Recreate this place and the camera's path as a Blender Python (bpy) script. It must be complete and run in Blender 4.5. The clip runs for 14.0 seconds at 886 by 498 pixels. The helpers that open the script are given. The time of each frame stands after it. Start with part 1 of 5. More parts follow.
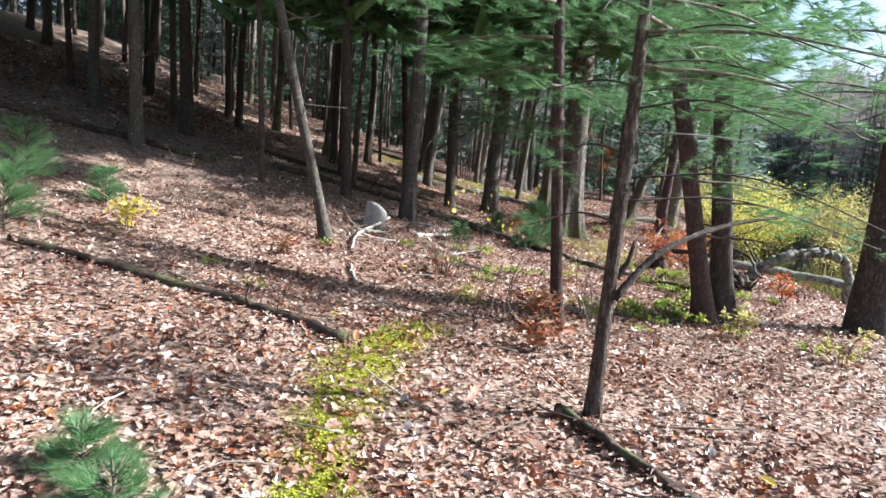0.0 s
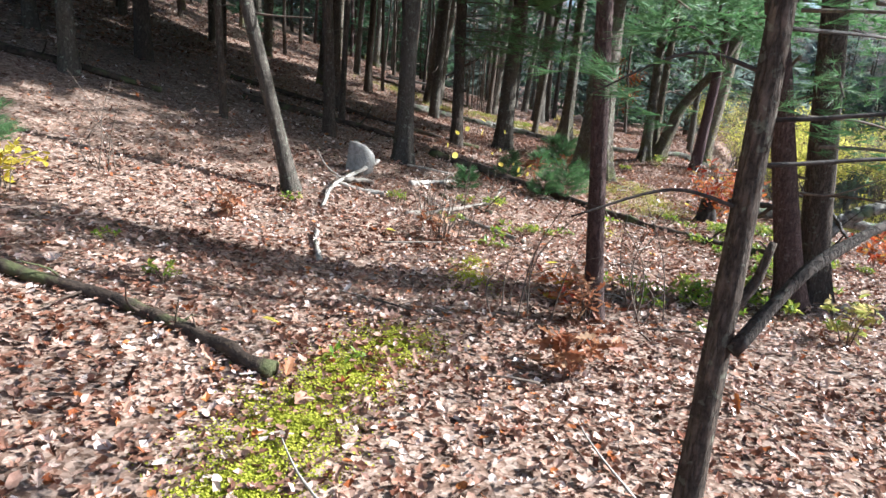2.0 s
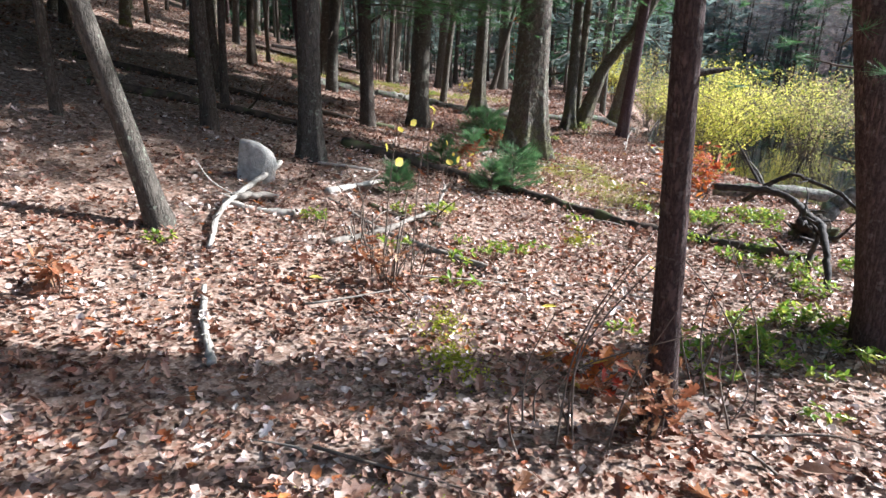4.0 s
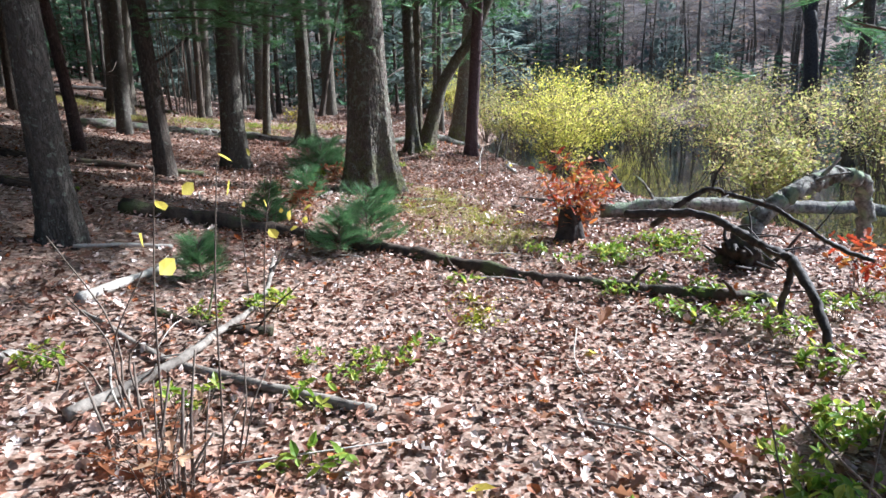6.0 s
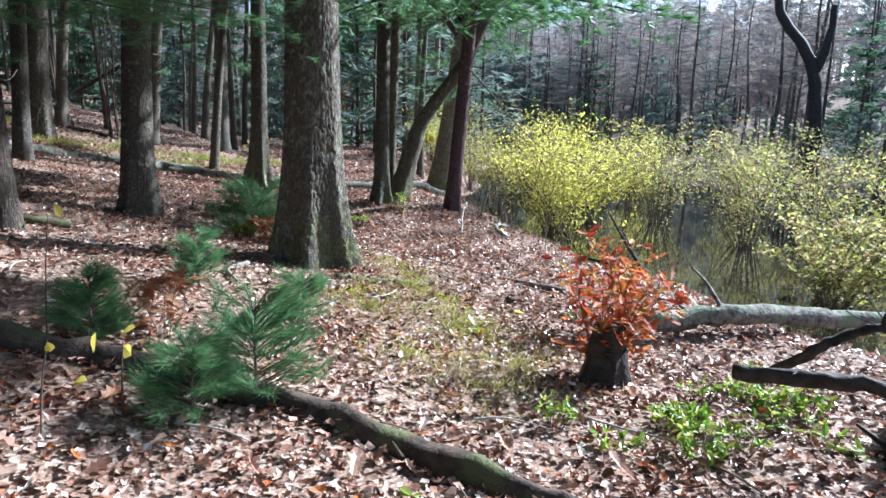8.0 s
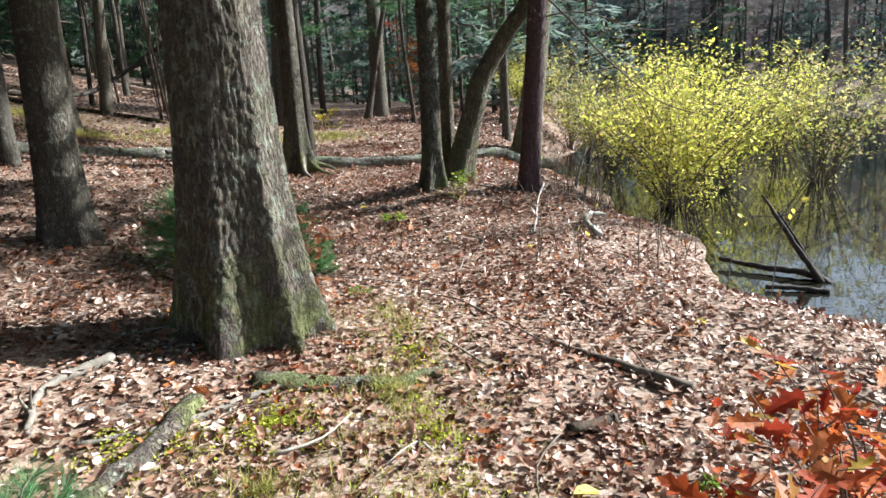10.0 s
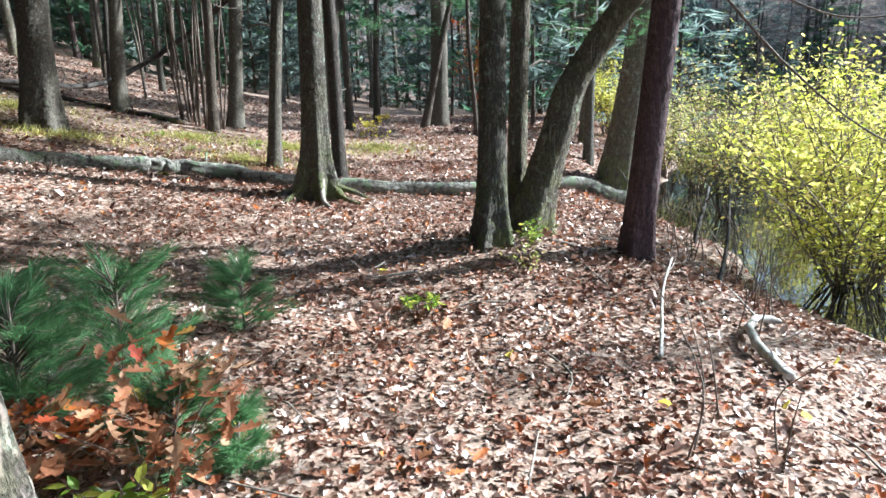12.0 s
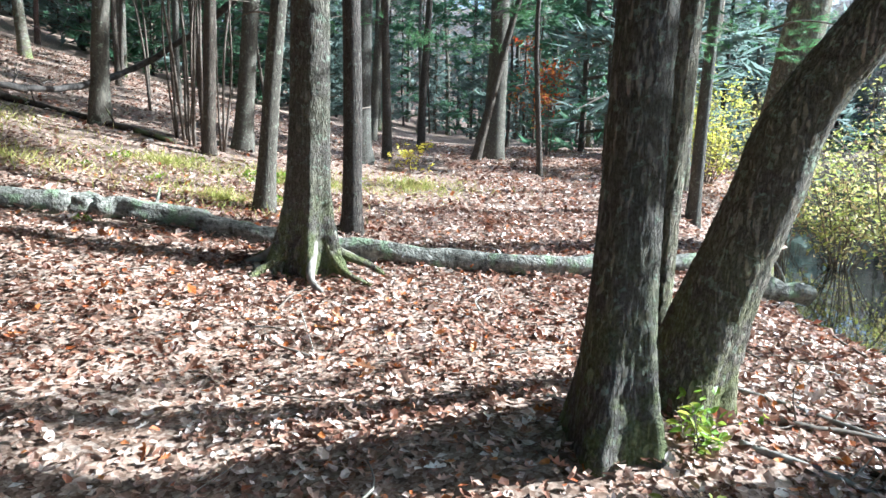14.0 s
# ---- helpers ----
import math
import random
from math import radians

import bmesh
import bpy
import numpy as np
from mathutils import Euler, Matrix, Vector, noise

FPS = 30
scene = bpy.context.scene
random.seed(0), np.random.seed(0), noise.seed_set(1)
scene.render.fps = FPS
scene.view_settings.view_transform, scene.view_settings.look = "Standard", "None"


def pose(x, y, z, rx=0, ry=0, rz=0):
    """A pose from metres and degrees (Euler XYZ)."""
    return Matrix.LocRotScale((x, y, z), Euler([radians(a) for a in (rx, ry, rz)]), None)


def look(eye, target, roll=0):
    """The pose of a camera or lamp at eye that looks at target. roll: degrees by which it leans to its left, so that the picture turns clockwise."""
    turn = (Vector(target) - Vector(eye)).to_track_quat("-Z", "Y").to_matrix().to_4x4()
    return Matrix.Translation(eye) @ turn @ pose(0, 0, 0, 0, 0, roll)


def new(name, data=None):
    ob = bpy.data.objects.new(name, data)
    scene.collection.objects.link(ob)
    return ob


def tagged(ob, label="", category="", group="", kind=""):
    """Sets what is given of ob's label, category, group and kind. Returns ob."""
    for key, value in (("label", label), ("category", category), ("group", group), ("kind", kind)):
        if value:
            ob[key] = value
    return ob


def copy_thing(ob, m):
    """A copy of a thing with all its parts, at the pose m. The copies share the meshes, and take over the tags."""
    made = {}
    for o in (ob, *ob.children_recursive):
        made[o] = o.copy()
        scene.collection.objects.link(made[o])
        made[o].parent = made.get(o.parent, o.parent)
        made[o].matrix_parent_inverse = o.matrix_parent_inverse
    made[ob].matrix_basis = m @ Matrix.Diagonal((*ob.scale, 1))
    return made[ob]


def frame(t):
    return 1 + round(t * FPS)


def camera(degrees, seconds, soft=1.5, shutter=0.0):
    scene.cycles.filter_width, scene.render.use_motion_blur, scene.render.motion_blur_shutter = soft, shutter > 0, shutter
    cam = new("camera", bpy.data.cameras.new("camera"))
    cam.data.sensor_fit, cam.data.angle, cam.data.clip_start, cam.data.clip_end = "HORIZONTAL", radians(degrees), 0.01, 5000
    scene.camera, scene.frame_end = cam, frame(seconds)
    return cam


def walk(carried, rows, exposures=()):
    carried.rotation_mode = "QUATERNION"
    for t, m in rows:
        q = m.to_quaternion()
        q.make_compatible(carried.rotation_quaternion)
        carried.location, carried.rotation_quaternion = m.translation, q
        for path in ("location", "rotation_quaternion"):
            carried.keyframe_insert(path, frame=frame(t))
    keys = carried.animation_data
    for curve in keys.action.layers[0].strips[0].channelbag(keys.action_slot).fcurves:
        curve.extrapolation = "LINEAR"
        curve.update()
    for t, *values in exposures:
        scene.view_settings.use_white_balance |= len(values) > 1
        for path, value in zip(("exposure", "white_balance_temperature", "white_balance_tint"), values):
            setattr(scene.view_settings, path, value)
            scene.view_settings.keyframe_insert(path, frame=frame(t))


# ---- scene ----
cam = camera(68.0, 14.0)
PATH = [
    (0, (0.169, -0.054, 1.16), (0.157, 1.932, 0.924), 4.5),
    (0.5, (0.223, 0.561, 1.166), (0.136, 2.538, 0.877), 3.4),
    (1, (0.277, 1.103, 1.15), (0.235, 3.079, 0.843), 1.4),
    (1.5, (0.334, 1.403, 1.288), (0.439, 3.353, 0.854), 4.3),
    (2, (0.294, 1.82, 1.196), (0.256, 3.769, 0.751), 4.3),
    (2.2, (0.238, 2.079, 1.179), (0.23, 4.026, 0.725), 4.2),
    (4.3, (-0.08, 3.963, 1.299), (0.285, 5.857, 0.77), 2.3),
    (4.5, (-0.056, 4.141, 1.303), (0.391, 6.033, 0.835), 2.7),
    (5, (0.023, 4.624, 1.318), (0.527, 6.508, 0.873), 2.9),
    (5.5, (0.116, 5.108, 1.259), (0.742, 6.961, 0.843), 1.3),
    (6, (0.295, 5.642, 1.232), (1.011, 7.45, 0.769), -2.2),
    (6.5, (0.471, 6.15, 1.247), (1.277, 7.924, 0.796), 0.3),
    (7, (0.686, 6.742, 1.224), (1.603, 8.47, 0.81), 0.4),
    (7.5, (0.974, 7.322, 1.191), (1.83, 9.087, 0.801), 1.7),
    (7.7, (1.115, 7.588, 1.192), (1.923, 9.387, 0.86), 1.9),
    (9.8, (2.887, 10.125, 1.3), (3.481, 11.968, 0.799), -4.5),
    (10, (3.015, 10.406, 1.262), (3.452, 12.3, 0.789), -3.8),
    (10.5, (3.18, 11.095, 1.256), (3.615, 13.013, 0.897), -3.0),
    (11, (3.377, 11.763, 1.221), (3.816, 13.675, 0.831), -3.3),
    (11.5, (3.54, 12.418, 1.278), (3.851, 14.365, 0.939), -2.0),
    (12, (3.674, 13.166, 1.255), (3.938, 15.099, 0.811), -1.4),
    (12.5, (3.858, 13.927, 1.217), (4.037, 15.879, 0.823), -3.7),
    (13, (3.997, 14.681, 1.223), (4.135, 16.654, 0.924), -1.7),
    (13.5, (4.042, 15.406, 1.249), (4.166, 17.365, 0.864), -0.8),
    (14, (3.978, 16.216, 1.255), (4.116, 18.178, 0.89), 1.5),
]
EXPOSURES = [(0.0, 1.74, 5500, 7), (2.0, 1.65, 5450, 8), (4.5, 1.65, 5400, 10), (6.5, 1.58, 5100, 10), (7.5, 1.66, 4900, 7), (10.0, 1.47, 5550, 3), (10.5, 1.74, 5250, 2), (12.5, 1.97, 5100, 1), (14.0, 2.25, 4950, -1)]
walk(cam, [(t, look(eye, target, roll)) for t, eye, target, roll in PATH], EXPOSURES)

# ---- sky and sun ----
SUN_AZ, SUN_EL = 82.0, 34.0
world = bpy.data.worlds.new("sky")
scene.world = world
world.use_nodes = True
wn = world.node_tree
sky = wn.nodes.new("ShaderNodeTexSky")
sky.sky_type = "NISHITA"
sky.sun_disc = False
sky.sun_elevation, sky.sun_rotation = radians(SUN_EL), radians(SUN_AZ)
sky.dust_density, sky.ozone_density = 3.0, 1.0
wn.nodes["Background"].inputs["Strength"].default_value = 0.08
wn.links.new(sky.outputs[0], wn.nodes["Background"].inputs["Color"])
sun = new("sun", bpy.data.lights.new("sun", "SUN"))
sun.data.energy, sun.data.angle, sun.data.color = 5.0, radians(1.2), (1.0, 0.93, 0.82)
sun_dir = Vector((math.sin(radians(SUN_AZ)) * math.cos(radians(SUN_EL)),
                  math.cos(radians(SUN_AZ)) * math.cos(radians(SUN_EL)), math.sin(radians(SUN_EL))))
sun.matrix_world = look((20, 30, 40), Vector((20, 30, 40)) - sun_dir)

rng = np.random.default_rng(7)


# ---- materials ----
def material(name, roughness=0.8):
    m = bpy.data.materials.new(name)
    m.use_nodes = True
    b = m.node_tree.nodes["Principled BSDF"]
    b.inputs["Roughness"].default_value = roughness
    b.inputs["Specular IOR Level"].default_value = 0.3
    return m, m.node_tree, b


def add(nt, kind, **values):
    n = nt.nodes.new(kind)
    for key, value in values.items():
        n.inputs[key.replace("_", " ")].default_value = value
    return n


def ramp(nt, source, stops, hard=False):
    r = nt.nodes.new("ShaderNodeValToRGB")
    if hard:
        r.color_ramp.interpolation = "CONSTANT"
    e = r.color_ramp.elements
    while len(e) < len(stops):
        e.new(0.5)
    for k, (at, col) in enumerate(stops):
        e[k].position, e[k].color = at, (*col, 1)
    nt.links.new(source, r.inputs["Fac"])
    return r.outputs["Color"]


def mix(nt, fac, a, b, blend="MIX"):
    n = nt.nodes.new("ShaderNodeMix")
    n.data_type, n.blend_type = "RGBA", blend
    if isinstance(fac, float):
        n.inputs[0].default_value = fac
    else:
        nt.links.new(fac, n.inputs[0])
    for k, v in ((6, a), (7, b)):
        if isinstance(v, tuple):
            n.inputs[k].default_value = (*v, 1)
        else:
            nt.links.new(v, n.inputs[k])
    return n.outputs[2]


def coords(nt, scale=(1, 1, 1)):
    t = nt.nodes.new("ShaderNodeTexCoord")
    m = nt.nodes.new("ShaderNodeMapping")
    m.inputs["Scale"].default_value = scale
    nt.links.new(t.outputs["Object"], m.inputs["Vector"])
    return m.outputs["Vector"]


def noise_tex(nt, vec, scale, detail=4.0, rough=0.55):
    n = add(nt, "ShaderNodeTexNoise", Scale=scale, Detail=detail, Roughness=rough)
    nt.links.new(vec, n.inputs["Vector"])
    return n.outputs["Fac"]


def bump(nt, b, height, strength=0.5, distance=0.02):
    n = add(nt, "ShaderNodeBump", Strength=strength, Distance=distance)
    nt.links.new(height, n.inputs["Height"])
    nt.links.new(n.outputs["Normal"], b.inputs["Normal"])


def bark(name, dark, light, lichen, lichen_amount=0.55, ridge=26.0, stretch=0.16, depth=0.02, moss=0.0):
    """Furrowed bark: pale plates parted by narrow dark furrows, and blotches of lichen."""
    m, nt, b = material(name, 0.92)
    v = coords(nt, (1, 1, stretch))
    w = coords(nt)
    n = noise_tex(nt, v, ridge, 6.0, 0.62)
    off = nt.nodes.new("ShaderNodeMath")
    off.operation, off.inputs[1].default_value = "SUBTRACT", 0.5
    nt.links.new(n, off.inputs[0])
    cut = nt.nodes.new("ShaderNodeMath")
    cut.operation = "ABSOLUTE"
    nt.links.new(off.outputs[0], cut.inputs[0])
    furrow = ramp(nt, cut.outputs[0], [(0.0, (0, 0, 0)), (0.035, (0.45, 0.45, 0.45)), (0.10, (1, 1, 1))])
    blotch = noise_tex(nt, w, 11.0, 6.0, 0.7)
    fine = noise_tex(nt, w, 70.0, 4.0, 0.6)
    flake = noise_tex(nt, coords(nt, (1, 1, 0.45)), 38.0, 5.0, 0.65)
    col = mix(nt, furrow, dark, ramp(nt, flake, [(0.3, tuple(0.55 * c for c in light)), (0.7, light)]))
    col = mix(nt, 0.4, col, ramp(nt, fine, [(0.3, dark), (0.75, light)]))
    tone = add(nt, "ShaderNodeObjectInfo")
    patch = ramp(nt, blotch, [(lichen_amount, (0, 0, 0)), (lichen_amount + 0.07, (0.9, 0.9, 0.9))])
    col = mix(nt, patch, col, lichen)
    crust = ramp(nt, noise_tex(nt, w, 27.0, 3.0, 0.5), [(0.62, (0, 0, 0)), (0.67, (0.4, 0.4, 0.4))])
    col = mix(nt, crust, col, tuple(min(0.62, 1.25 * c) for c in lichen))
    if moss:
        place = nt.nodes.new("ShaderNodeSeparateXYZ")
        nt.links.new(w, place.inputs[0])
        low = ramp(nt, place.outputs["Z"], [(0.05, (1, 1, 1)), (min(1.0, moss), (0.2, 0.2, 0.2))])
        grown = ramp(nt, noise_tex(nt, w, 4.5, 6.0, 0.7), [(0.42, (0, 0, 0)), (0.56, (0.85, 0.85, 0.85))])
        col = mix(nt, mix(nt, 1.0, low, grown, "MULTIPLY"), col, ramp(nt, fine, [(0.3, (0.10, 0.12, 0.03)), (0.7, (0.27, 0.29, 0.11))]))
        pale = ramp(nt, noise_tex(nt, coords(nt, (1, 1, 0.4)), 6.0, 5.0, 0.6), [(0.60 if moss > 0.75 else 0.70, (0, 0, 0)), (0.68 if moss > 0.75 else 0.78, (0.35, 0.35, 0.35))])
        col = mix(nt, pale, col, (0.46, 0.42, 0.35))
    vary = ramp(nt, tone.outputs["Random"], [(0.0, (0.72, 0.72, 0.74)), (1.0, (1.15, 1.08, 1.0))])
    col = mix(nt, 1.0, col, vary, "MULTIPLY")
    nt.links.new(col, b.inputs["Base Color"])
    h = mix(nt, 0.25, furrow, fine)
    bump(nt, b, h, 1.0, depth)
    return m


def leafy(name, stops, translucent=0.45, rough=0.55, hard=False, drift=None):
    """Thin leaves: colour differs from leaf to leaf, light shines through."""
    m, nt, b = material(name, rough)
    g = add(nt, "ShaderNodeNewGeometry")
    col = ramp(nt, g.outputs["Random Per Island"], stops, hard)
    spot = noise_tex(nt, coords(nt), 45.0, 3.0)
    col = mix(nt, 1.0, col, ramp(nt, spot, [(0.3, (0.72, 0.70, 0.66)), (0.7, (1.12, 1.1, 1.08))]), "MULTIPLY")
    if drift:
        col = mix(nt, 1.0, col, ramp(nt, noise_tex(nt, coords(nt), 1.1, 5.0, 0.6), [(0.40, drift), (0.57, (1.08, 1.08, 1.08))]), "MULTIPLY")
    nt.links.new(col, b.inputs["Base Color"])
    if translucent:
        t = add(nt, "ShaderNodeBsdfTranslucent")
        nt.links.new(col, t.inputs["Color"])
        s = add(nt, "ShaderNodeMixShader", Fac=translucent)
        nt.links.new(b.outputs[0], s.inputs[1])
        nt.links.new(t.outputs[0], s.inputs[2])
        nt.links.new(s.outputs[0], nt.nodes["Material Output"].inputs["Surface"])
    return m


def mottled(name, a, b_col, scale=8.0, rough=0.85, bump_depth=0.01, stretch=(1, 1, 1), c=None, bump_scale=40.0):
    m, nt, b = material(name, rough)
    v = coords(nt, stretch)
    col = ramp(nt, noise_tex(nt, v, scale, 6.0, 0.6), [(0.32, a), (0.66, b_col)])
    if c:
        col = mix(nt, ramp(nt, noise_tex(nt, coords(nt), scale * 0.35, 4.0), [(0.52, (0, 0, 0)), (0.62, (1, 1, 1))]), col, c)
    nt.links.new(col, b.inputs["Base Color"])
    bump(nt, b, noise_tex(nt, v, bump_scale, 5.0), 0.8, bump_depth)
    return m


M_PINE = bark("pine_bark", (0.05, 0.043, 0.037), (0.30, 0.245, 0.21), (0.31, 0.34, 0.28), 0.55, 30.0, 0.30, 0.016, 0.7)
M_DARK = bark("dark_bark", (0.03, 0.024, 0.02), (0.17, 0.135, 0.11), (0.20, 0.22, 0.17), 0.62, 34.0, 0.20, 0.012)
M_RED = bark("reddish_bark", (0.035, 0.022, 0.021), (0.17, 0.11, 0.10), (0.19, 0.16, 0.14), 0.66, 40.0, 0.25, 0.010)
M_PURPLE = bark("purple_brown_bark", (0.035, 0.022, 0.026), (0.155, 0.10, 0.11), (0.17, 0.14, 0.14), 0.66, 40.0, 0.25, 0.010)
M_GREY = bark("grey_bark", (0.045, 0.04, 0.034), (0.175, 0.155, 0.13), (0.26, 0.30, 0.23), 0.60, 30.0, 0.3, 0.008)
M_MAPLE = bark("shaggy_bark", (0.05, 0.042, 0.034), (0.30, 0.255, 0.21), (0.33, 0.39, 0.29), 0.59, 38.0, 0.22, 0.025, 0.8)
M_LOG = mottled("lichened_log", (0.045, 0.038, 0.03), (0.31, 0.29, 0.25), 18.0, 0.9, 0.035, (1, 1, 1), (0.20, 0.24, 0.15))
M_WETLOG = mottled("rotten_log", (0.02, 0.014, 0.011), (0.10, 0.07, 0.05), 12.0, 0.85, 0.015, (1, 1, 1), (0.09, 0.095, 0.04))
M_DRIFT = mottled("bleached_wood", (0.26, 0.23, 0.19), (0.50, 0.46, 0.41), 20.0, 0.8, 0.006)
M_TWIG = mottled("twig_bark", (0.07, 0.052, 0.04), (0.19, 0.15, 0.12), 25.0, 0.85, 0.004)
M_GREYLIMB = mottled("weathered_wood", (0.12, 0.10, 0.082), (0.30, 0.265, 0.225), 16.0, 0.85, 0.008)
M_BLACKLIMB = mottled("black_wet_branch", (0.016, 0.013, 0.011), (0.075, 0.06, 0.052), 18.0, 0.8, 0.008)
M_STONE = mottled("pale_granite", (0.27, 0.25, 0.225), (0.46, 0.43, 0.39), 22.0, 0.85, 0.012, (1, 1, 1), (0.34, 0.33, 0.30))
M_MOSS = leafy("moss", [(0.0, (0.26, 0.30, 0.02)), (0.5, (0.44, 0.47, 0.04)), (1.0, (0.60, 0.58, 0.09))], 0.4, 0.8)
M_GRASS = leafy("dry_grass", [(0.0, (0.24, 0.28, 0.05)), (0.5, (0.42, 0.40, 0.11)), (1.0, (0.56, 0.48, 0.22))], 0.4, 0.7)
M_LITTER = leafy("dead_leaves", [(0.0, (0.07, 0.036, 0.026)), (0.15, (0.18, 0.088, 0.06)), (0.32, (0.31, 0.175, 0.125)),
                                 (0.47, (0.42, 0.265, 0.20)), (0.64, (0.53, 0.375, 0.305)), (0.78, (0.68, 0.56, 0.50)), (0.90, (0.82, 0.74, 0.71)), (0.95, (0.34, 0.11, 0.05)),
                                 (1.0, (0.50, 0.20, 0.06))], 0.15, 0.33, False, (0.62, 0.47, 0.40))
M_YELLOW = leafy("yellow_leaves", [(0.0, (0.36, 0.40, 0.05)), (0.35, (0.62, 0.62, 0.10)), (0.75, (0.80, 0.74, 0.18)), (1.0, (0.72, 0.56, 0.24))], 0.65)
M_OLIVE = leafy("fading_leaves", [(0.0, (0.22, 0.26, 0.06)), (0.35, (0.44, 0.46, 0.12)), (0.7, (0.62, 0.55, 0.22)), (0.9, (0.46, 0.33, 0.19)), (1.0, (0.36, 0.20, 0.10))], 0.55)
M_RUSSET = leafy("russet_leaves", [(0.0, (0.32, 0.035, 0.022)), (0.3, (0.46, 0.10, 0.03)), (0.6, (0.58, 0.20, 0.045)), (0.8, (0.34, 0.12, 0.06)), (1.0, (0.55, 0.40, 0.06))], 0.45)
M_BROWNOAK = leafy("brown_oak_leaves", [(0.0, (0.26, 0.09, 0.045)), (0.5, (0.40, 0.18, 0.09)), (1.0, (0.52, 0.34, 0.21))], 0.35)
M_GOLD = leafy("clear_yellow_leaves", [(0.0, (0.72, 0.60, 0.05)), (1.0, (0.85, 0.75, 0.18))], 0.5)
M_GREEN = leafy("green_leaves", [(0.0, (0.14, 0.26, 0.03)), (0.5, (0.27, 0.39, 0.05)), (1.0, (0.50, 0.50, 0.09))], 0.5, 0.4)
M_NEEDLE = leafy("pine_needles", [(0.0, (0.08, 0.18, 0.07)), (0.5, (0.13, 0.28, 0.11)), (1.0, (0.24, 0.39, 0.18))], 0.4, 0.5)
M_HEMLOCK = leafy("hemlock_needles", [(0.0, (0.08, 0.16, 0.09)), (0.6, (0.14, 0.26, 0.15)), (1.0, (0.24, 0.35, 0.22))], 0.5, 0.6)
M_TWIGHAZE = leafy("fine_bare_twigs", [(0.0, (0.16, 0.14, 0.13)), (0.5, (0.26, 0.24, 0.23)), (1.0, (0.36, 0.33, 0.31))], 0.2, 0.8)

# distant haze is put into these two colours: paler and greyer than real foliage
M_HAZEPINE = leafy("haze_paled_needles", [(0.0, (0.12, 0.17, 0.15)), (0.5, (0.20, 0.26, 0.24)), (1.0, (0.29, 0.35, 0.32))], 0.5, 0.7)
M_HAZEBARE = leafy("haze_paled_bare_crowns", [(0.0, (0.27, 0.25, 0.26)), (0.6, (0.40, 0.37, 0.38)), (0.85, (0.46, 0.40, 0.34)), (1.0, (0.50, 0.32, 0.18))], 0.4, 0.8)

M_GROUND, nt, b = material("leafy_soil", 0.9)
gv = coords(nt)
cell = add(nt, "ShaderNodeTexVoronoi", Scale=26.0, Randomness=1.0)
nt.links.new(gv, cell.inputs["Vector"])
sep = nt.nodes.new("ShaderNodeSeparateColor")
nt.links.new(cell.outputs["Color"], sep.inputs[0])
gcol = ramp(nt, sep.outputs[0], [(0.0, (0.035, 0.02, 0.013)), (0.25, (0.15, 0.085, 0.055)), (0.5, (0.33, 0.21, 0.155)),
                                 (0.75, (0.52, 0.39, 0.315)), (0.92, (0.68, 0.56, 0.48)), (1.0, (0.30, 0.11, 0.05))])
fine_cell = add(nt, "ShaderNodeTexVoronoi", Scale=70.0, Randomness=1.0)
nt.links.new(gv, fine_cell.inputs["Vector"])
sep2 = nt.nodes.new("ShaderNodeSeparateColor")
nt.links.new(fine_cell.outputs["Color"], sep2.inputs[0])
gcol = mix(nt, 0.5, gcol, ramp(nt, sep2.outputs[1], [(0.0, (0.03, 0.018, 0.012)), (0.45, (0.22, 0.135, 0.095)), (0.8, (0.48, 0.36, 0.29)), (1.0, (0.64, 0.53, 0.46))]))
gcol = mix(nt, 1.0, gcol, (0.72, 0.70, 0.68), "MULTIPLY")
gcol = mix(nt, ramp(nt, noise_tex(nt, gv, 0.7, 4.0), [(0.45, (0, 0, 0)), (0.75, (0.35, 0.35, 0.35))]), gcol, (0.12, 0.075, 0.05))
nt.links.new(gcol, b.inputs["Base Color"])
bump(nt, b, cell.outputs["Distance"], 0.5, 0.01)

M_WATER, nt, b = material("pond_water", 0.03)
b.inputs["Base Color"].default_value = (0.016, 0.015, 0.011, 1)
b.inputs["Specular IOR Level"].default_value = 0.6
bump(nt, b, noise_tex(nt, coords(nt), 5.0, 2.0), 0.06, 0.02)


# ---- mesh helpers ----
def sheet(name, verts, faces, mat, smooth=True):
    """A mesh from vertex and face arrays."""
    me = bpy.data.meshes.new(name)
    verts = np.asarray(verts, np.float32)
    faces = np.asarray(faces, np.int32)
    n = faces.shape[1]
    me.vertices.add(len(verts))
    me.vertices.foreach_set("co", verts.ravel())
    me.loops.add(faces.size)
    me.loops.foreach_set("vertex_index", faces.ravel())
    me.polygons.add(len(faces))
    me.polygons.foreach_set("loop_start", np.arange(0, faces.size, n, dtype=np.int32))
    me.polygons.foreach_set("loop_total", np.full(len(faces), n, np.int32))
    me.polygons.foreach_set("use_smooth", np.full(len(faces), smooth))
    me.materials.append(mat)
    me.update(calc_edges=True)
    return me


def put(name, me, parent=None, at=(0, 0, 0), label="", turn=0.0, scale=1.0):
    """Links a mesh as one object, as a part when it has a parent."""
    ob = new(name, me)
    ob.location, ob.rotation_euler, ob.scale = at, (0, 0, turn), (scale,) * 3
    ob.parent = parent
    if label:
        ob["label"] = label
    return ob


def thing(name, at, label, category, group="", kind=""):
    ob = new(name)
    ob.empty_display_size = 0.1
    ob.location = at
    return tagged(ob, label, category, group, kind)


